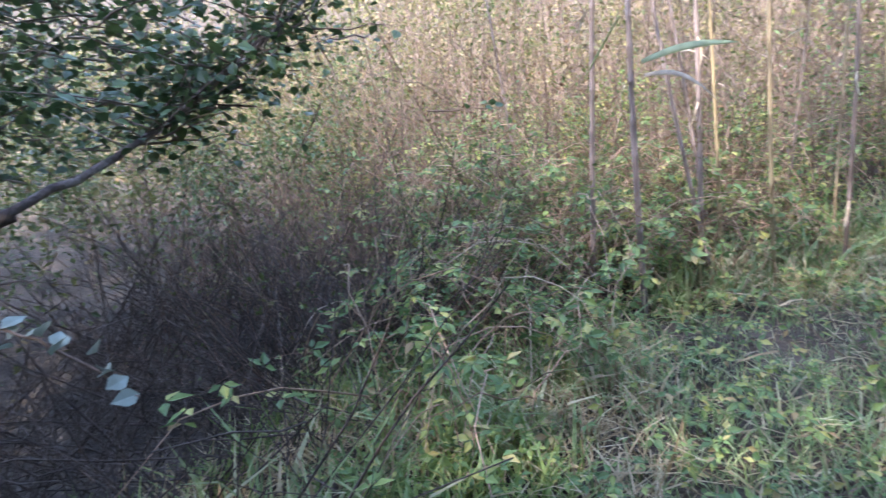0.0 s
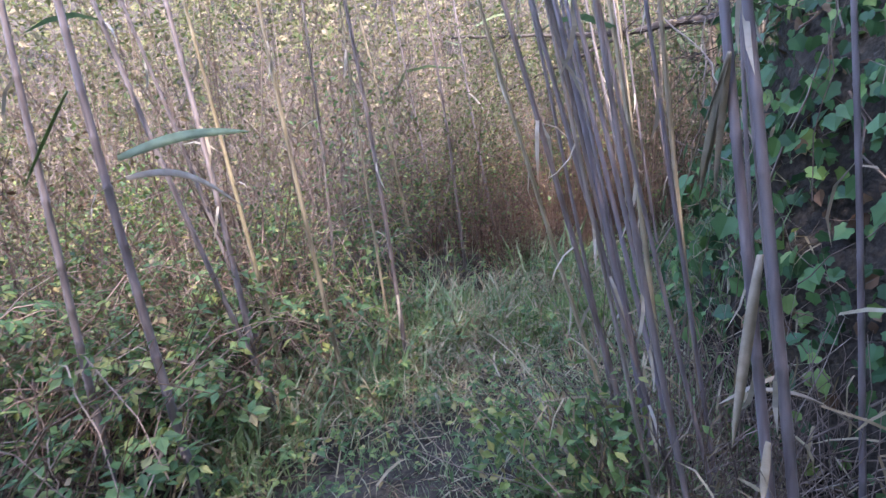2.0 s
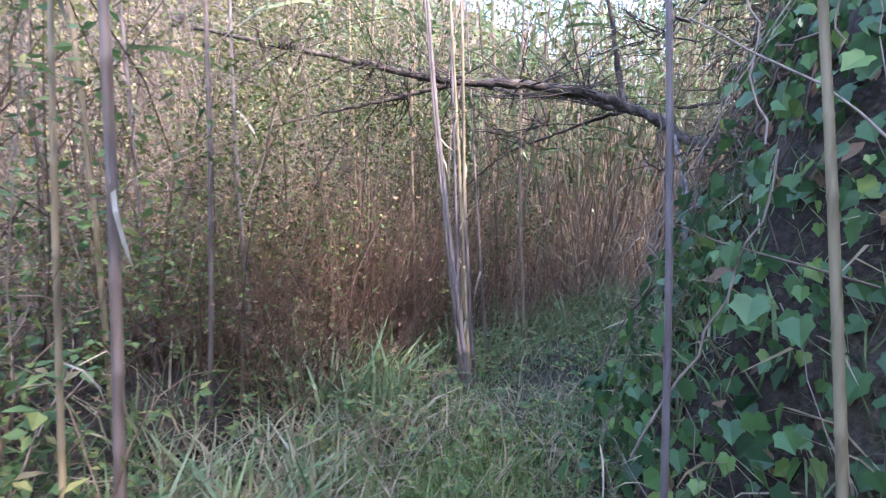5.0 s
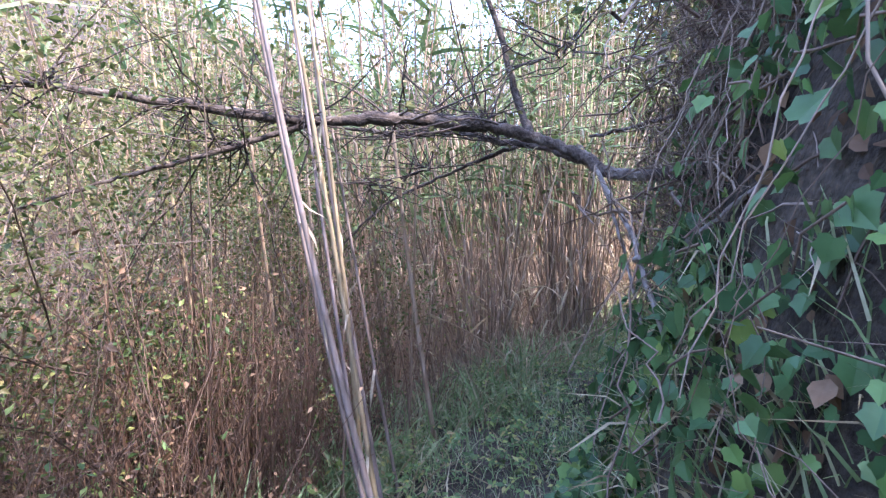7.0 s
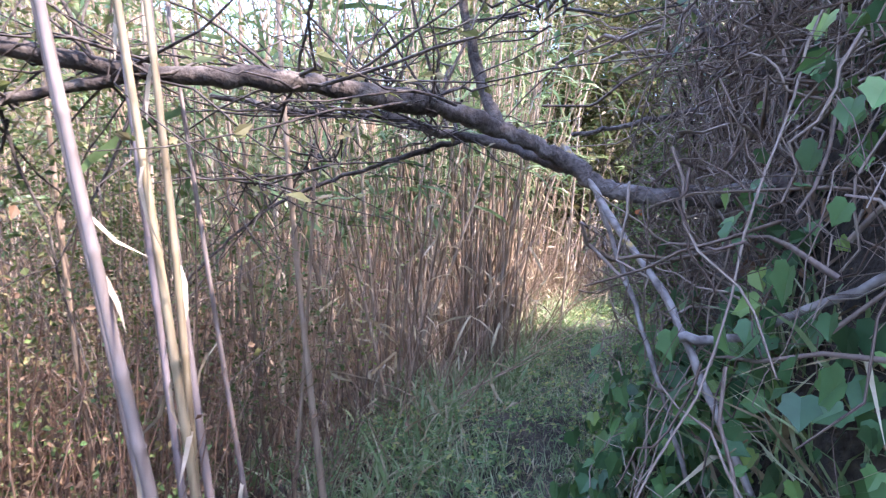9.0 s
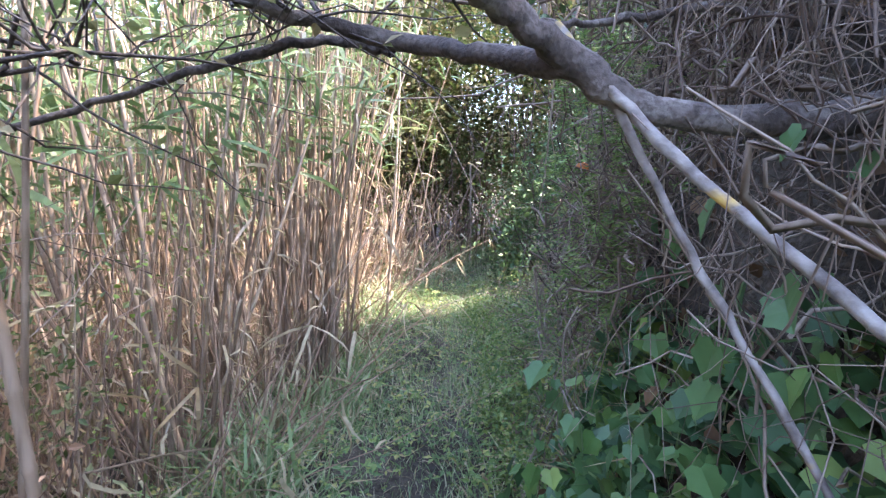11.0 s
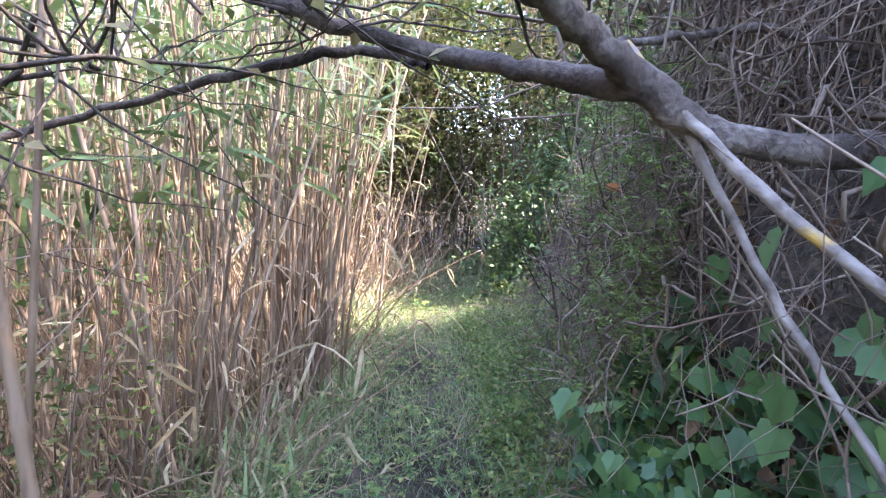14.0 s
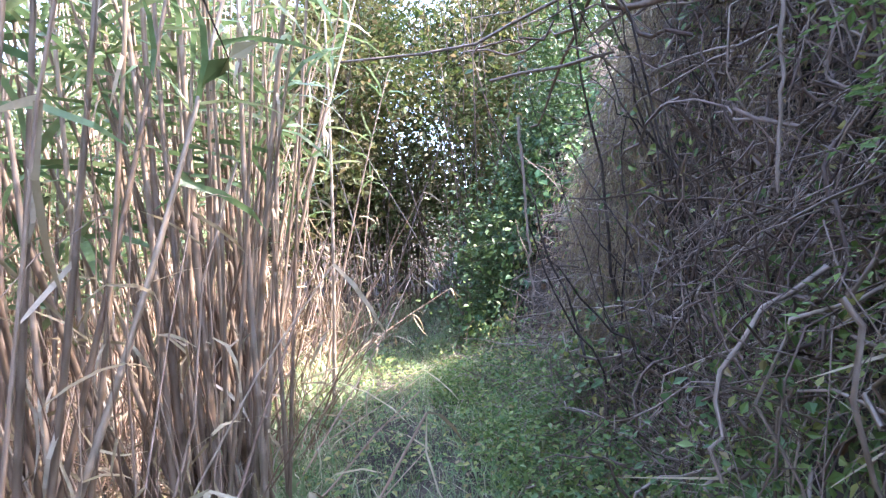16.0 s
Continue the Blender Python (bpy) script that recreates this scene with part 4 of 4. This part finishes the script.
stuff("cane_litter_leaves", scatter("cane_litter_leaves", STRIP, pl[rng.integers(0, len(pl), n), rng.integers(1, 6, n)], turns(rng.uniform(0, 6.28, n), rng.normal(-0.5, 0.6, n), rng.normal(0, 0.6, n)), np.stack([rng.uniform(0.04, 0.1, n), rng.uniform(0.1, 0.26, n), rng.uniform(0.1, 0.26, n)], 1), STRAW), "dry papery leaves matted under the canes", "litter")

# feathery green sprigs on the bank
c = np.array([(5.95, 2.14, 1.4), (6.05, 2.08, 1.65), (5.9, 2.16, 1.2), (6.12, 2.05, 1.45), (5.95, 2.08, 1.8)])
n = 220
a = c[rng.integers(0, 5, n)] + rng.normal(0, 1, (n, 3)) * (0.1, 0.07, 0.15)
a = a[off_path(a[:, 0], a[:, 1]) < -0.45]
n = len(a)
d = np.stack([rng.normal(-0.25, 0.5, n), rng.normal(0.35, 0.3, n), rng.normal(-0.1, 0.5, n)], 1)
d /= np.linalg.norm(d, axis=1, keepdims=True)
u = np.linspace(0, 1, 22)
q = a[:, None] + d[:, None] * (u[None] * rng.uniform(0.08, 0.2, n)[:, None])[..., None]
q[..., 2] -= 0.05 * (u ** 2)[None]
at = q.reshape(-1, 3)
yaw = np.repeat(np.arctan2(-d[:, 0], d[:, 1]), 22) + np.tile(np.where(np.arange(22) % 2, 0.9, -0.9), n)
m = len(at)
w = rng.uniform(0.014, 0.03, m)
stuff("feathery_sprigs", scatter("feathery_sprigs", LEAF2, at, turns(yaw, rng.normal(0, 0.3, m), rng.normal(0, 0.4, m)), np.stack([w * 0.7, w, w], 1), FERN), "feathery light green sprigs growing from the bank", "plant")

# shrubs added along the bank top to shade the path, open near x 10.9
p, nrm = on_bank(700, -8, 16, 1.6, 4.0, 0.1)
keep = (np.abs(p[:, 0] - 10.9) > 1.6) & ((p[:, 0] < 6) | (rng.uniform(0, 1, len(p)) < 0.18))
p = p[keep]
n = len(p)
u = np.linspace(0, 1, 7)
d = np.stack([rng.normal(0, 0.35, n), rng.normal(0.3, 0.35, n), np.ones(n)], 1)
q = p[:, None] + d[:, None] * (u[None] * (rng.uniform(0.8, 2.3, n) * np.where(p[:, 0] < 6.5, 1.9, 1.0))[:, None])[..., None] + np.cumsum(rng.normal(0, 0.05, (n, 7, 3)), 1)
stuff("bank_shrub_stems", tubes("bank_shrub_stems", q, np.linspace(0.014, 0.004, 7)[None], 5, TWIG), "bare grey shrub stems on top of the bank, added for shade", "shrubs")
m = 32000
at = q[rng.integers(0, n, m), rng.integers(1, 7, m)] + rng.normal(0, 0.2, (m, 3))
stuff("bank_shrub_leaves", scatter("bank_shrub_leaves", LEAF2, at, turns(rng.uniform(0, 6.28, m), rng.normal(0, 0.6, m), rng.normal(0, 0.7, m)), rng.uniform(0.06, 0.13, m), DARKLEAF), "dark green shrub leaves on top of the bank, added for shade", "shrubs")


# ---- grass ----
def grass(name, n, lo, hi, size, mat, label, flat=0.0, x0=0.0, x1=19.0):
    t = rng.uniform(0, 1, n)
    seg = np.hypot(*np.diff(PATHLINE, axis=0).T)
    cum = np.concatenate([[0], np.cumsum(seg)])
    w = cum[-1] * t ** 1.25
    X, Y = np.interp(w, cum, PATHLINE[:, 0]), np.interp(w, cum, PATHLINE[:, 1])
    i = np.clip(np.searchsorted(cum, w) - 1, 0, len(seg) - 1)
    dirs = np.diff(PATHLINE, axis=0) / seg[:, None]
    o = rng.uniform(lo, hi, n)
    X, Y = X - dirs[i, 1] * o + rng.normal(0, 0.05, n), Y + dirs[i, 0] * o + rng.normal(0, 0.05, n)
    k = (in_bank(X, Y) < 0.35 + 0.4 * np.clip(X - 6.3, 0, 1)) & (wave(X * 3.1, Y * 2.7) + 0.3 * rng.normal(0, 1, n) > -0.55)
    X, Y, o = X[k], Y[k], o[k]
    n = len(X)
    s = size * rng.uniform(0.45, 1.3, n) * (0.65 + 0.6 * np.clip(np.abs(o) / 0.6, 0, 1)) * (1 + 0.35 * wave(X * 1.9 + 2, Y * 1.9))
    stuff(name, scatter(name, TUFT, np.stack([X, Y, height(X, Y) - 0.01], 1), turns(rng.uniform(0, 6.28, n), rng.normal(-flat, 0.3, n), rng.normal(0, 0.25, n)), np.stack([s * rng.uniform(0.6, 1.3, n), s, s], 1), mat), label, "grass")


grass("path_grass", 62000, -1.25, 1.0, 0.16, GRASS, "green grass growing over the path")
grass("dry_path_grass", 19000, -1.4, 1.3, 0.22, STRAW, "flattened pale dry grass beside the path", 0.8)
grass("verge_grass", 9000, 0.5, 1.5, 0.27, GRASS, "longer green grass on the verge")
grass("straw_tufts", 2600, 0.45, 1.1, 0.24, STRAW, "pale dry grass tufts at the foot of the brambles", 0.2)
n = 1900
X, Y = rng.normal(3.2, 0.36, n), rng.normal(2.78, 0.2, n)
z = rng.uniform(0.08, 0.27, n)
stuff("lush_grass", scatter("lush_grass", TUFT, np.stack([X, Y, height(X, Y) - 0.01], 1), turns(rng.uniform(0, 6.28, n), rng.normal(0, 0.3, n), rng.normal(0, 0.25, n)), np.stack([z * 0.8, z, z], 1), FERN), "lush bright green grass tufts on the path", "grass")
# matted pale grass on the inside of the bend
n = 4200
X, Y = rng.normal(2.8, 0.8, n), rng.normal(3.0, 0.4, n)
z = rng.uniform(0.12, 0.36, n)
stuff("matted_grass", scatter("matted_grass", TUFT, np.stack([X, Y, height(X, Y) + 0.005], 1), turns(rng.uniform(0, 6.28, n), rng.normal(-0.6, 0.35, n), rng.normal(0, 0.3, n)), np.stack([z * 0.6, z, z], 1), STRAW), "matted pale dry grass at the bend of the path", "grass")
# bright tufts at the foot of the brambles
n = 2600
X, Y = spread(n, -1.0, 0.6, -0.1, 1.5)
z = rng.uniform(0.12, 0.34, n)
k = wave(X * 2.6, Y * 2.2) > -0.2
stuff("bright_grass", scatter("bright_grass", TUFT, np.stack([X, Y, height(X, Y) - 0.01], 1)[k], turns(rng.uniform(0, 6.28, k.sum()), rng.normal(0, 0.3, k.sum()), rng.normal(0, 0.25, k.sum())), np.stack([z * 0.8, z, z], 1)[k], FERN), "bright green grass tufts below the brambles", "grass")
n = 2600
X, Y = spread(n, -1.0, 0.9, -0.1, 1.5)
z = rng.uniform(0.12, 0.32, n)
k = wave(X * 2.6, Y * 2.2) < 0.25
stuff("straw_grass", scatter("straw_grass", TUFT, np.stack([X, Y, height(X, Y) - 0.01], 1)[k], turns(rng.uniform(0, 6.28, k.sum()), rng.normal(-0.3, 0.35, k.sum()), rng.normal(0, 0.25, k.sum())), np.stack([z * 0.7, z, z], 1)[k], STRAW), "pale dry grass below the brambles", "grass")
# low broad-leaved weeds
X, Y = spread(22000, -0.6, 13, -1.5, 4)
o = off_path(X, Y)
k = (o > -0.75) & (o < 1.3) & (in_bank(X, Y) < 0.1) & (wave(X * 2.3 + 1, Y * 2.1) > -0.35)
X, Y = X[k], Y[k]
n = len(X)
stuff("weeds", scatter("weeds", TRI, np.stack([X, Y, height(X, Y) + rng.uniform(0.02, 0.2, n)], 1), turns(rng.uniform(0, 6.28, n), rng.normal(0, 0.35, n), rng.normal(0, 0.35, n)), rng.uniform(0.025, 0.06, n), BRAMBLE), "low green weeds between the grass", "weeds")

# ---- sunlit hillside growth that closes the view ----
x, y = spread(1300, -16, 30, 6, 20)
k = (off_path(x, y) > 4.5)
x, y = x[k], y[k]
ph = stems("hillside_stems", x, y, rng.uniform(1.2, 4.6, len(x)), np.full(len(x), 0.2), rng.uniform(0.004, 0.012, len(x)), TWIG, "brown stems of sunlit hillside scrub", "scrub", 4, 3)


def clumps(name, n, count, box, spread_xy, spread_z, size, mat, label, lift=(0.3, 2.6), ok=None):
    """Leaves gathered in bushes of uneven size, standing on the ground."""
    cx, cy = spread(count * 3, box[0], box[1], box[2], box[3])
    if ok is not None:
        k = ok(cx, cy)
        cx, cy = cx[k], cy[k]
    cx, cy = cx[:count], cy[:count]
    cz = height(cx, cy) + rng.uniform(lift[0], lift[1], len(cx))
    r = rng.uniform(0.5, 1.4, len(cx))
    i = rng.integers(0, len(cx), n)
    d = rng.normal(0, 1, (n, 3))
    d /= np.linalg.norm(d, axis=1, keepdims=True)
    d *= rng.uniform(0.35, 1.15, (n, 1)) * r[i][:, None] * (spread_xy, spread_xy, spread_z)
    at = np.stack([cx, cy, cz], 1)[i] + d + rng.normal(0, 0.06, (n, 3))
    at = at[at[:, 2] > height(at[:, 0], at[:, 1])]
    n = len(at)
    stuff(name, scatter(name, LEAF2, at, turns(rng.uniform(0, 6.28, n), rng.normal(0, 0.6, n), rng.normal(0, 0.7, n)), rng.uniform(size[0], size[1], n), mat), label, "bushes")


def away(x, y):
    return off_path(x, y) > 4.2


clumps("sunlit_bushes", 44000, 300, (-16, 28, 6, 17), 0.8, 0.9, (0.06, 0.17), SUNNY, "sunlit yellow-green bushes on the hillside", (0.3, 3.8), away)
clumps("dry_bushes", 18000, 150, (-16, 28, 6, 17), 0.8, 1.0, (0.06, 0.16), DIMSTRAW, "pale dry sunlit bushes on the hillside", (0.3, 2.4), away)
clumps("green_bushes", 36000, 200, (-16, 28, 5.5, 15), 0.8, 0.9, (0.05, 0.14), SHRUB, "olive green bushes at the foot of the hillside", (0.3, 2.4), away)
clumps("thicket_bushes", 30000, 170, (-5, 6.5, 4.0, 8.8), 0.45, 0.6, (0.022, 0.052), SUNNY, "yellow-green leafy bushes in the thicket", (0.4, 2.8), lambda x, y: off_path(x, y) > 1.5)
# bushes on the bank crest, added to keep sun off the canes
clumps("crest_shade_bushes", 5500, 34, (1.8, 4.4, -3.0, 0.6), 0.6, 0.8, (0.06, 0.12), DARKLEAF, "dark bushes added on the crest of the bank to shade the canes", (0.4, 2.2), lambda x, y: in_bank(x, y) > 1.4)
# unseen tree crowns and trunks, added south of the start to block the sun
clumps("sun_block_crowns", 10000, 90, (-11, 3.0, -9, -3.8), 1.3, 1.2, (0.13, 0.28), DARKLEAF, "unseen leafy crowns added above the start of the path to block sun", (1.5, 6.0))
x, y = spread(40, -6, 3.2, -9, -4.2)
stems("sun_block_trunks", x, y, rng.uniform(4, 6, 40), np.full(40, 0.1), rng.uniform(0.05, 0.09, 40), TWIG, "unseen grey trunks added under the sun-blocking crowns", "trees", 6, 7)
clumps("evergreen_bushes", 26000, 110, (-8.0, -1.7, -0.6, 5.0), 0.5, 0.6, (0.03, 0.07), DARKLEAF, "dark evergreen bushes round the small tree", (0.1, 2.2), lambda x, y: (x < -2.3) | (y > 2.2))
# leaf mass added overhead, out of view, to darken the hollow under the tree
clumps("overhead_shade_leaves", 9000, 30, (-4.2, -1.0, -3.0, 0.4), 0.6, 0.35, (0.05, 0.1), DARKLEAF, "unseen dark boughs added overhead to shade the start of the path", (2.0, 2.9))
clumps("shady_bushes", 15000, 90, (-9, -1.9, 0.9, 7.5), 0.5, 0.7, (0.03, 0.08), SHRUB, "olive bushes behind the small tree", (0.2, 2.2))
clumps("olive_bushes", 12000, 80, (-10, -2.2, 1.4, 8), 0.5, 0.7, (0.03, 0.09), SHRUB, "olive bushes behind the small tree", (0.2, 2.6))
clumps("thicket_shrubs", 16000, 70, (3.2, 6.4, 3.9, 5.4), 0.3, 0.42, (0.018, 0.042), SHRUB, "leafy olive shrubs in the thicket", (0.5, 2.2), lambda x, y: off_path(x, y) > 1.0)
clumps("dark_bush", 2600, 7, (0.4, 2.3, 3.4, 4.6), 0.3, 0.4, (0.025, 0.05), BRAMBLE, "dense green bush among the canes", (0.7, 1.4))
clumps("path_side_greens", 700, 8, (1.75, 2.3, 1.1, 1.75), 0.16, 0.2, (0.03, 0.065), BRAMBLE, "fresh green leaves at the side of the path", (0.1, 0.4), lambda x, y: off_path(x, y) < -0.45)
clumps("understory", 18000, 150, (-2.5, 5.6, 3.4, 6.0), 0.28, 0.35, (0.02, 0.05), BRAMBLE, "low green undergrowth in the thicket", (0.1, 0.9), lambda x, y: off_path(x, y) > 1.0)
clumps("withered_undergrowth", 12000, 120, (-2.5, 6.2, 3.4, 6.5), 0.3, 0.4, (0.02, 0.05), DEADLEAF, "withered brown undergrowth in the thicket", (0.1, 1.2), lambda x, y: off_path(x, y) > 1.0)
clumps("bank_greens", 15000, 130, (6.3, 11.5, 0.0, 2.6), 0.2, 0.24, (0.02, 0.05), BRAMBLE, "small green plants growing on the bank", (0.05, 0.25), lambda x, y: (in_bank(x, y) > -0.25) & (in_bank(x, y) < 1.2) & (off_path(x, y) < -0.5))
clumps("far_bank_brush", 12000, 40, (11.4, 14.0, -2.2, 0.2), 0.5, 0.8, (0.04, 0.09), DARKLEAF, "dark leafy brush where the bank meets the bend", (0.1, 1.4), lambda x, y: (in_bank(x, y) > 0.1) & (in_bank(x, y) < 1.6))
clumps("foot_greens", 16000, 130, (6.2, 10.5, 0.3, 2.7), 0.16, 0.16, (0.018, 0.045), FERN, "fresh green herbs at the foot of the bank", (0.02, 0.2), lambda x, y: (in_bank(x, y) > -0.35) & (in_bank(x, y) < 0.8) & (off_path(x, y) < -0.4))
clumps("bank_brush", 14000, 60, (11.6, 17, -5, 1.5), 0.55, 0.9, (0.05, 0.11), DARKLEAF, "dark evergreen brush on the far bank", (0.3, 1.6), lambda x, y: (in_bank(x, y) > 0.3) & (in_bank(x, y) < 2.6))
clumps("far_trees", 44000, 150, (15.5, 24, -7, 5), 0.9, 1.0, (0.09, 0.2), SHRUB, "leafy crowns of trees beyond the bend", (1.5, 8.0), lambda x, y: np.abs(off_path(x, y)) > 0.8)
clumps("arching_trees", 16000, 36, (14.2, 19.5, -3.6, 0.8), 0.8, 0.9, (0.07, 0.15), SHRUB, "leafy boughs arching over the bend of the path", (2.3, 6.5))
clumps("arching_sunny_trees", 9000, 24, (15.5, 20, -4.5, 0.8), 0.8, 0.9, (0.07, 0.15), SUNNY, "pale green boughs arching over the bend", (2.4, 6.5))
clumps("bend_trees", 22000, 60, (14.5, 19, -4.5, 2.0), 0.9, 1.0, (0.08, 0.18), SUNNY, "pale green leafy crowns over the bend", (2.0, 6.5), lambda x, y: np.abs(off_path(x, y)) > 0.8)
clumps("far_sunny_trees", 40000, 130, (16, 23, -6, 5), 0.9, 1.0, (0.09, 0.2), SUNNY, "sunlit leafy crowns of trees beyond the bend", (2.0, 8.5), lambda x, y: np.abs(off_path(x, y)) > 1.0)
# growth beyond the bend of the path
x, y = spread(1300, 13.5, 25, -9, 9)
k = np.abs(off_path(x, y)) > 0.5
x, y = x[k], y[k]
pe = stems("far_thicket_stems", x, y, rng.uniform(1.5, 8.5, len(x)), np.full(len(x), 0.13), rng.uniform(0.006, 0.02, len(x)), TWIG, "stems of the thicket where the path bends", "thicket", 6, 3)
n = 34000
at = pe[rng.integers(0, len(pe), n), rng.integers(1, 6, n)] + rng.normal(0, 0.25, (n, 3))
stuff("far_thicket_leaves", scatter("far_thicket_leaves", LEAF2, at, turns(rng.uniform(0, 6.28, n), rng.normal(0, 0.6, n), rng.normal(0, 0.7, n)), rng.uniform(0.07, 0.16, n), SHRUB), "green leaves of the thicket where the path bends", "thicket")


# green tops of living canes behind the dry stand
x, y = spread(1300, 6.5, 20, 2.2, 8)
k = off_path(x, y) > 1.5
x, y = x[k], y[k]
pc = stems("living_canes", x, y, rng.uniform(2.6, 5.6, len(x)), np.full(len(x), 0.13), rng.uniform(0.006, 0.012, len(x)), REED, "slender living canes behind the dry stand", "canes", 7, 4)
n = 13000
at = pc[rng.integers(0, len(pc), n), rng.integers(3, 7, n)]
stuff("living_cane_leaves", scatter("living_cane_leaves", STRIP, at, turns(rng.uniform(0, 6.28, n), rng.normal(0.3, 0.6, n), rng.normal(0, 0.5, n)), np.stack([rng.uniform(0.2, 0.36, n), rng.uniform(0.25, 0.5, n), rng.uniform(0.25, 0.5, n)], 1), CANELEAF), "long narrow green leaves of living canes", "canes")


# ---- small evergreen tree by the start ----
def start_tree():
    base = tagged(new("evergreen_tree"), "small evergreen tree with a slanting branch and dark leaves", "tree")
    base.location = (-1.25, -0.35, float(height(-1.25, -0.35)))
    inv = Matrix.Translation(base.location).inverted()

    def add(name, me, kind=""):
        ob = new(name, me)
        ob.parent, ob.matrix_parent_inverse = base, inv
        if kind:
            tagged(ob, kind=kind)

    add("trunk", tubes("trunk", spline([(-1.25, -0.35, -0.1), (-1.2, -0.3, 0.7), (-1.0, -0.15, 1.1), (-0.82, 0.02, 1.22)], 24, 0.004)[None], np.linspace(0.04, 0.022, 24)[None], 9, BARK))
    main = spline([(-0.84, 0.0, 1.21), (-0.76, 0.53, 1.36), (-0.62, 0.85, 1.56), (-0.46, 1.21, 1.8), (-0.3, 1.6, 2.15)], 30, 0.003)
    add("branch", tubes("branch", main[None], np.linspace(0.014, 0.008, 30)[None], 8, BARK))
    tw = []
    for q in range(480):
        a = main[rng.integers(6, 30)] if q < 110 else np.array([-1.6, 0.9, 1.85]) + rng.normal(0, 0.5, 3) * (1.2, 0.9, 0.6)
        d = rng.normal(0, 1, 3) * (0.8, 0.8, 0.5) + (-0.4, 0.3, 0.3)
        d /= np.linalg.norm(d)
        tw.append(a + d * np.linspace(0, rng.uniform(0.2, 0.6), 6)[:, None] + np.cumsum(rng.normal(0, 0.012, (6, 3)), 0))
    tw = np.array(tw)
    add("twig", tubes("twig", tw, np.linspace(0.005, 0.0015, 6)[None], 4, TWIG), "stuff")
    n = 6500
    at = tw[rng.integers(0, len(tw), n), rng.integers(1, 6, n)] + rng.normal(0, 0.05, (n, 3))
    at = at[(at[:, 0] < 0.2) & (at[:, 2] > 1.2)]
    n = len(at)
    add("leaf", scatter("leaf", LEAF6, at, turns(rng.uniform(0, 6.28, n), rng.normal(0, 0.5, n), rng.normal(0, 0.5, n)), rng.uniform(0.03, 0.065, n), DARKLEAF), "stuff")


start_tree()
# bare tangle under the tree, its dark colour standing in for shade there
x, y = spread(1100, -2.6, -0.15, -0.3, 2.4)
k = rng.uniform(0, 1, 1100) < 0.95 - 0.35 * (x > -0.6)
x, y = x[k], y[k]
stems("bare_tangle", x, y, rng.uniform(0.4, 1.25, len(x)), np.full(len(x), 0.9), rng.uniform(0.002, 0.007, len(x)), BARKDARK, "tangle of bare twigs, coloured dark for the shade under the tree", "twigs", 7, 4, None, 0.25)


# sprig of pale rounded leaves by the start
PALELEAF = leaf_material("pale_leaf", [(0.0, (0.17, 0.23, 0.2)), (1.0, (0.28, 0.35, 0.31))], 0.5, 0.2)


def pale_sprig():
    base = tagged(new("sprig"), "pale blue-green sprig of rounded leaves", "sprig")
    base.location = (-0.62, -0.42, float(height(-0.62, -0.42)))
    inv = Matrix.Translation(base.location).inverted()
    stalk = spline([(-0.62, -0.42, float(height(-0.62, -0.42)) - 0.03), (-0.56, -0.45, 0.65), (-0.38, -0.47, 1.08), (-0.2, -0.46, 1.1), (-0.02, -0.43, 0.97)], 24, 0.002)
    ob = new("stem", tubes("stem", stalk[None], np.linspace(0.005, 0.002, 24)[None], 6, TWIG))
    ob.parent, ob.matrix_parent_inverse = base, inv
    leaf = scatter("leaf", LEAF6, np.zeros((1, 3)), np.eye(3)[None], [0.048], PALELEAF)
    for q in range(22):
        ob = new("leaf", leaf)
        ob.parent, ob.matrix_parent_inverse = base, inv
        a = stalk[9 + q * 2 // 3] + rng.normal(0, 0.012, 3)
        ob.matrix_basis = Matrix.Translation(a) @ Euler((rng.normal(0.5, 0.5), rng.normal(0, 0.5), rng.uniform(0, 6.28))).to_matrix().to_4x4()


pale_sprig()


# grey vines climbing over the ivy
n = 90
p, nrm = on_bank(n, 3.0, 5.2, 0.05, 0.7, 0.02)
u = np.linspace(0, 1, 12)
d = np.stack([rng.normal(0, 0.5, n), rng.normal(0, 0.25, n), rng.normal(0, 1, n)], 1)
d -= nrm * (d * nrm).sum(1, keepdims=True)
d /= np.linalg.norm(d, axis=1, keepdims=True)
q = p[:, None] + nrm[:, None] * 0.22 + d[:, None] * (u[None] * rng.uniform(0.5, 1.3, n)[:, None])[..., None] + np.cumsum(rng.normal(0, 0.018, (n, 12, 3)), 1)
q = q[(off_path(q[..., 0], q[..., 1]).max(1) < -0.4) & (q[..., 2].min(1) > 0.1)]
stuff("climbing_vines", tubes("climbing_vines", q, (0.0015 + 0.004 * rng.uniform(0, 1, len(q)) ** 3)[:, None] * np.linspace(1, 0.7, 12)[None], 5, ROOT), "pale grey vines climbing over the ivy", "vines")

# withered orange leaf caught in the sprigs
ORANGE = leaf_material("orange_leaf", [(0.0, (0.5, 0.16, 0.04)), (1.0, (0.5, 0.16, 0.04))], 0.6, 0.3)
tagged(new("leaf", scatter("leaf", LEAF6, np.array([[6.0, 2.2, 1.52]]), turns(np.array([2.0]), np.array([-0.4]), np.array([0.5])), [0.06], ORANGE)), "withered orange leaf caught in the green sprigs", "leaf")
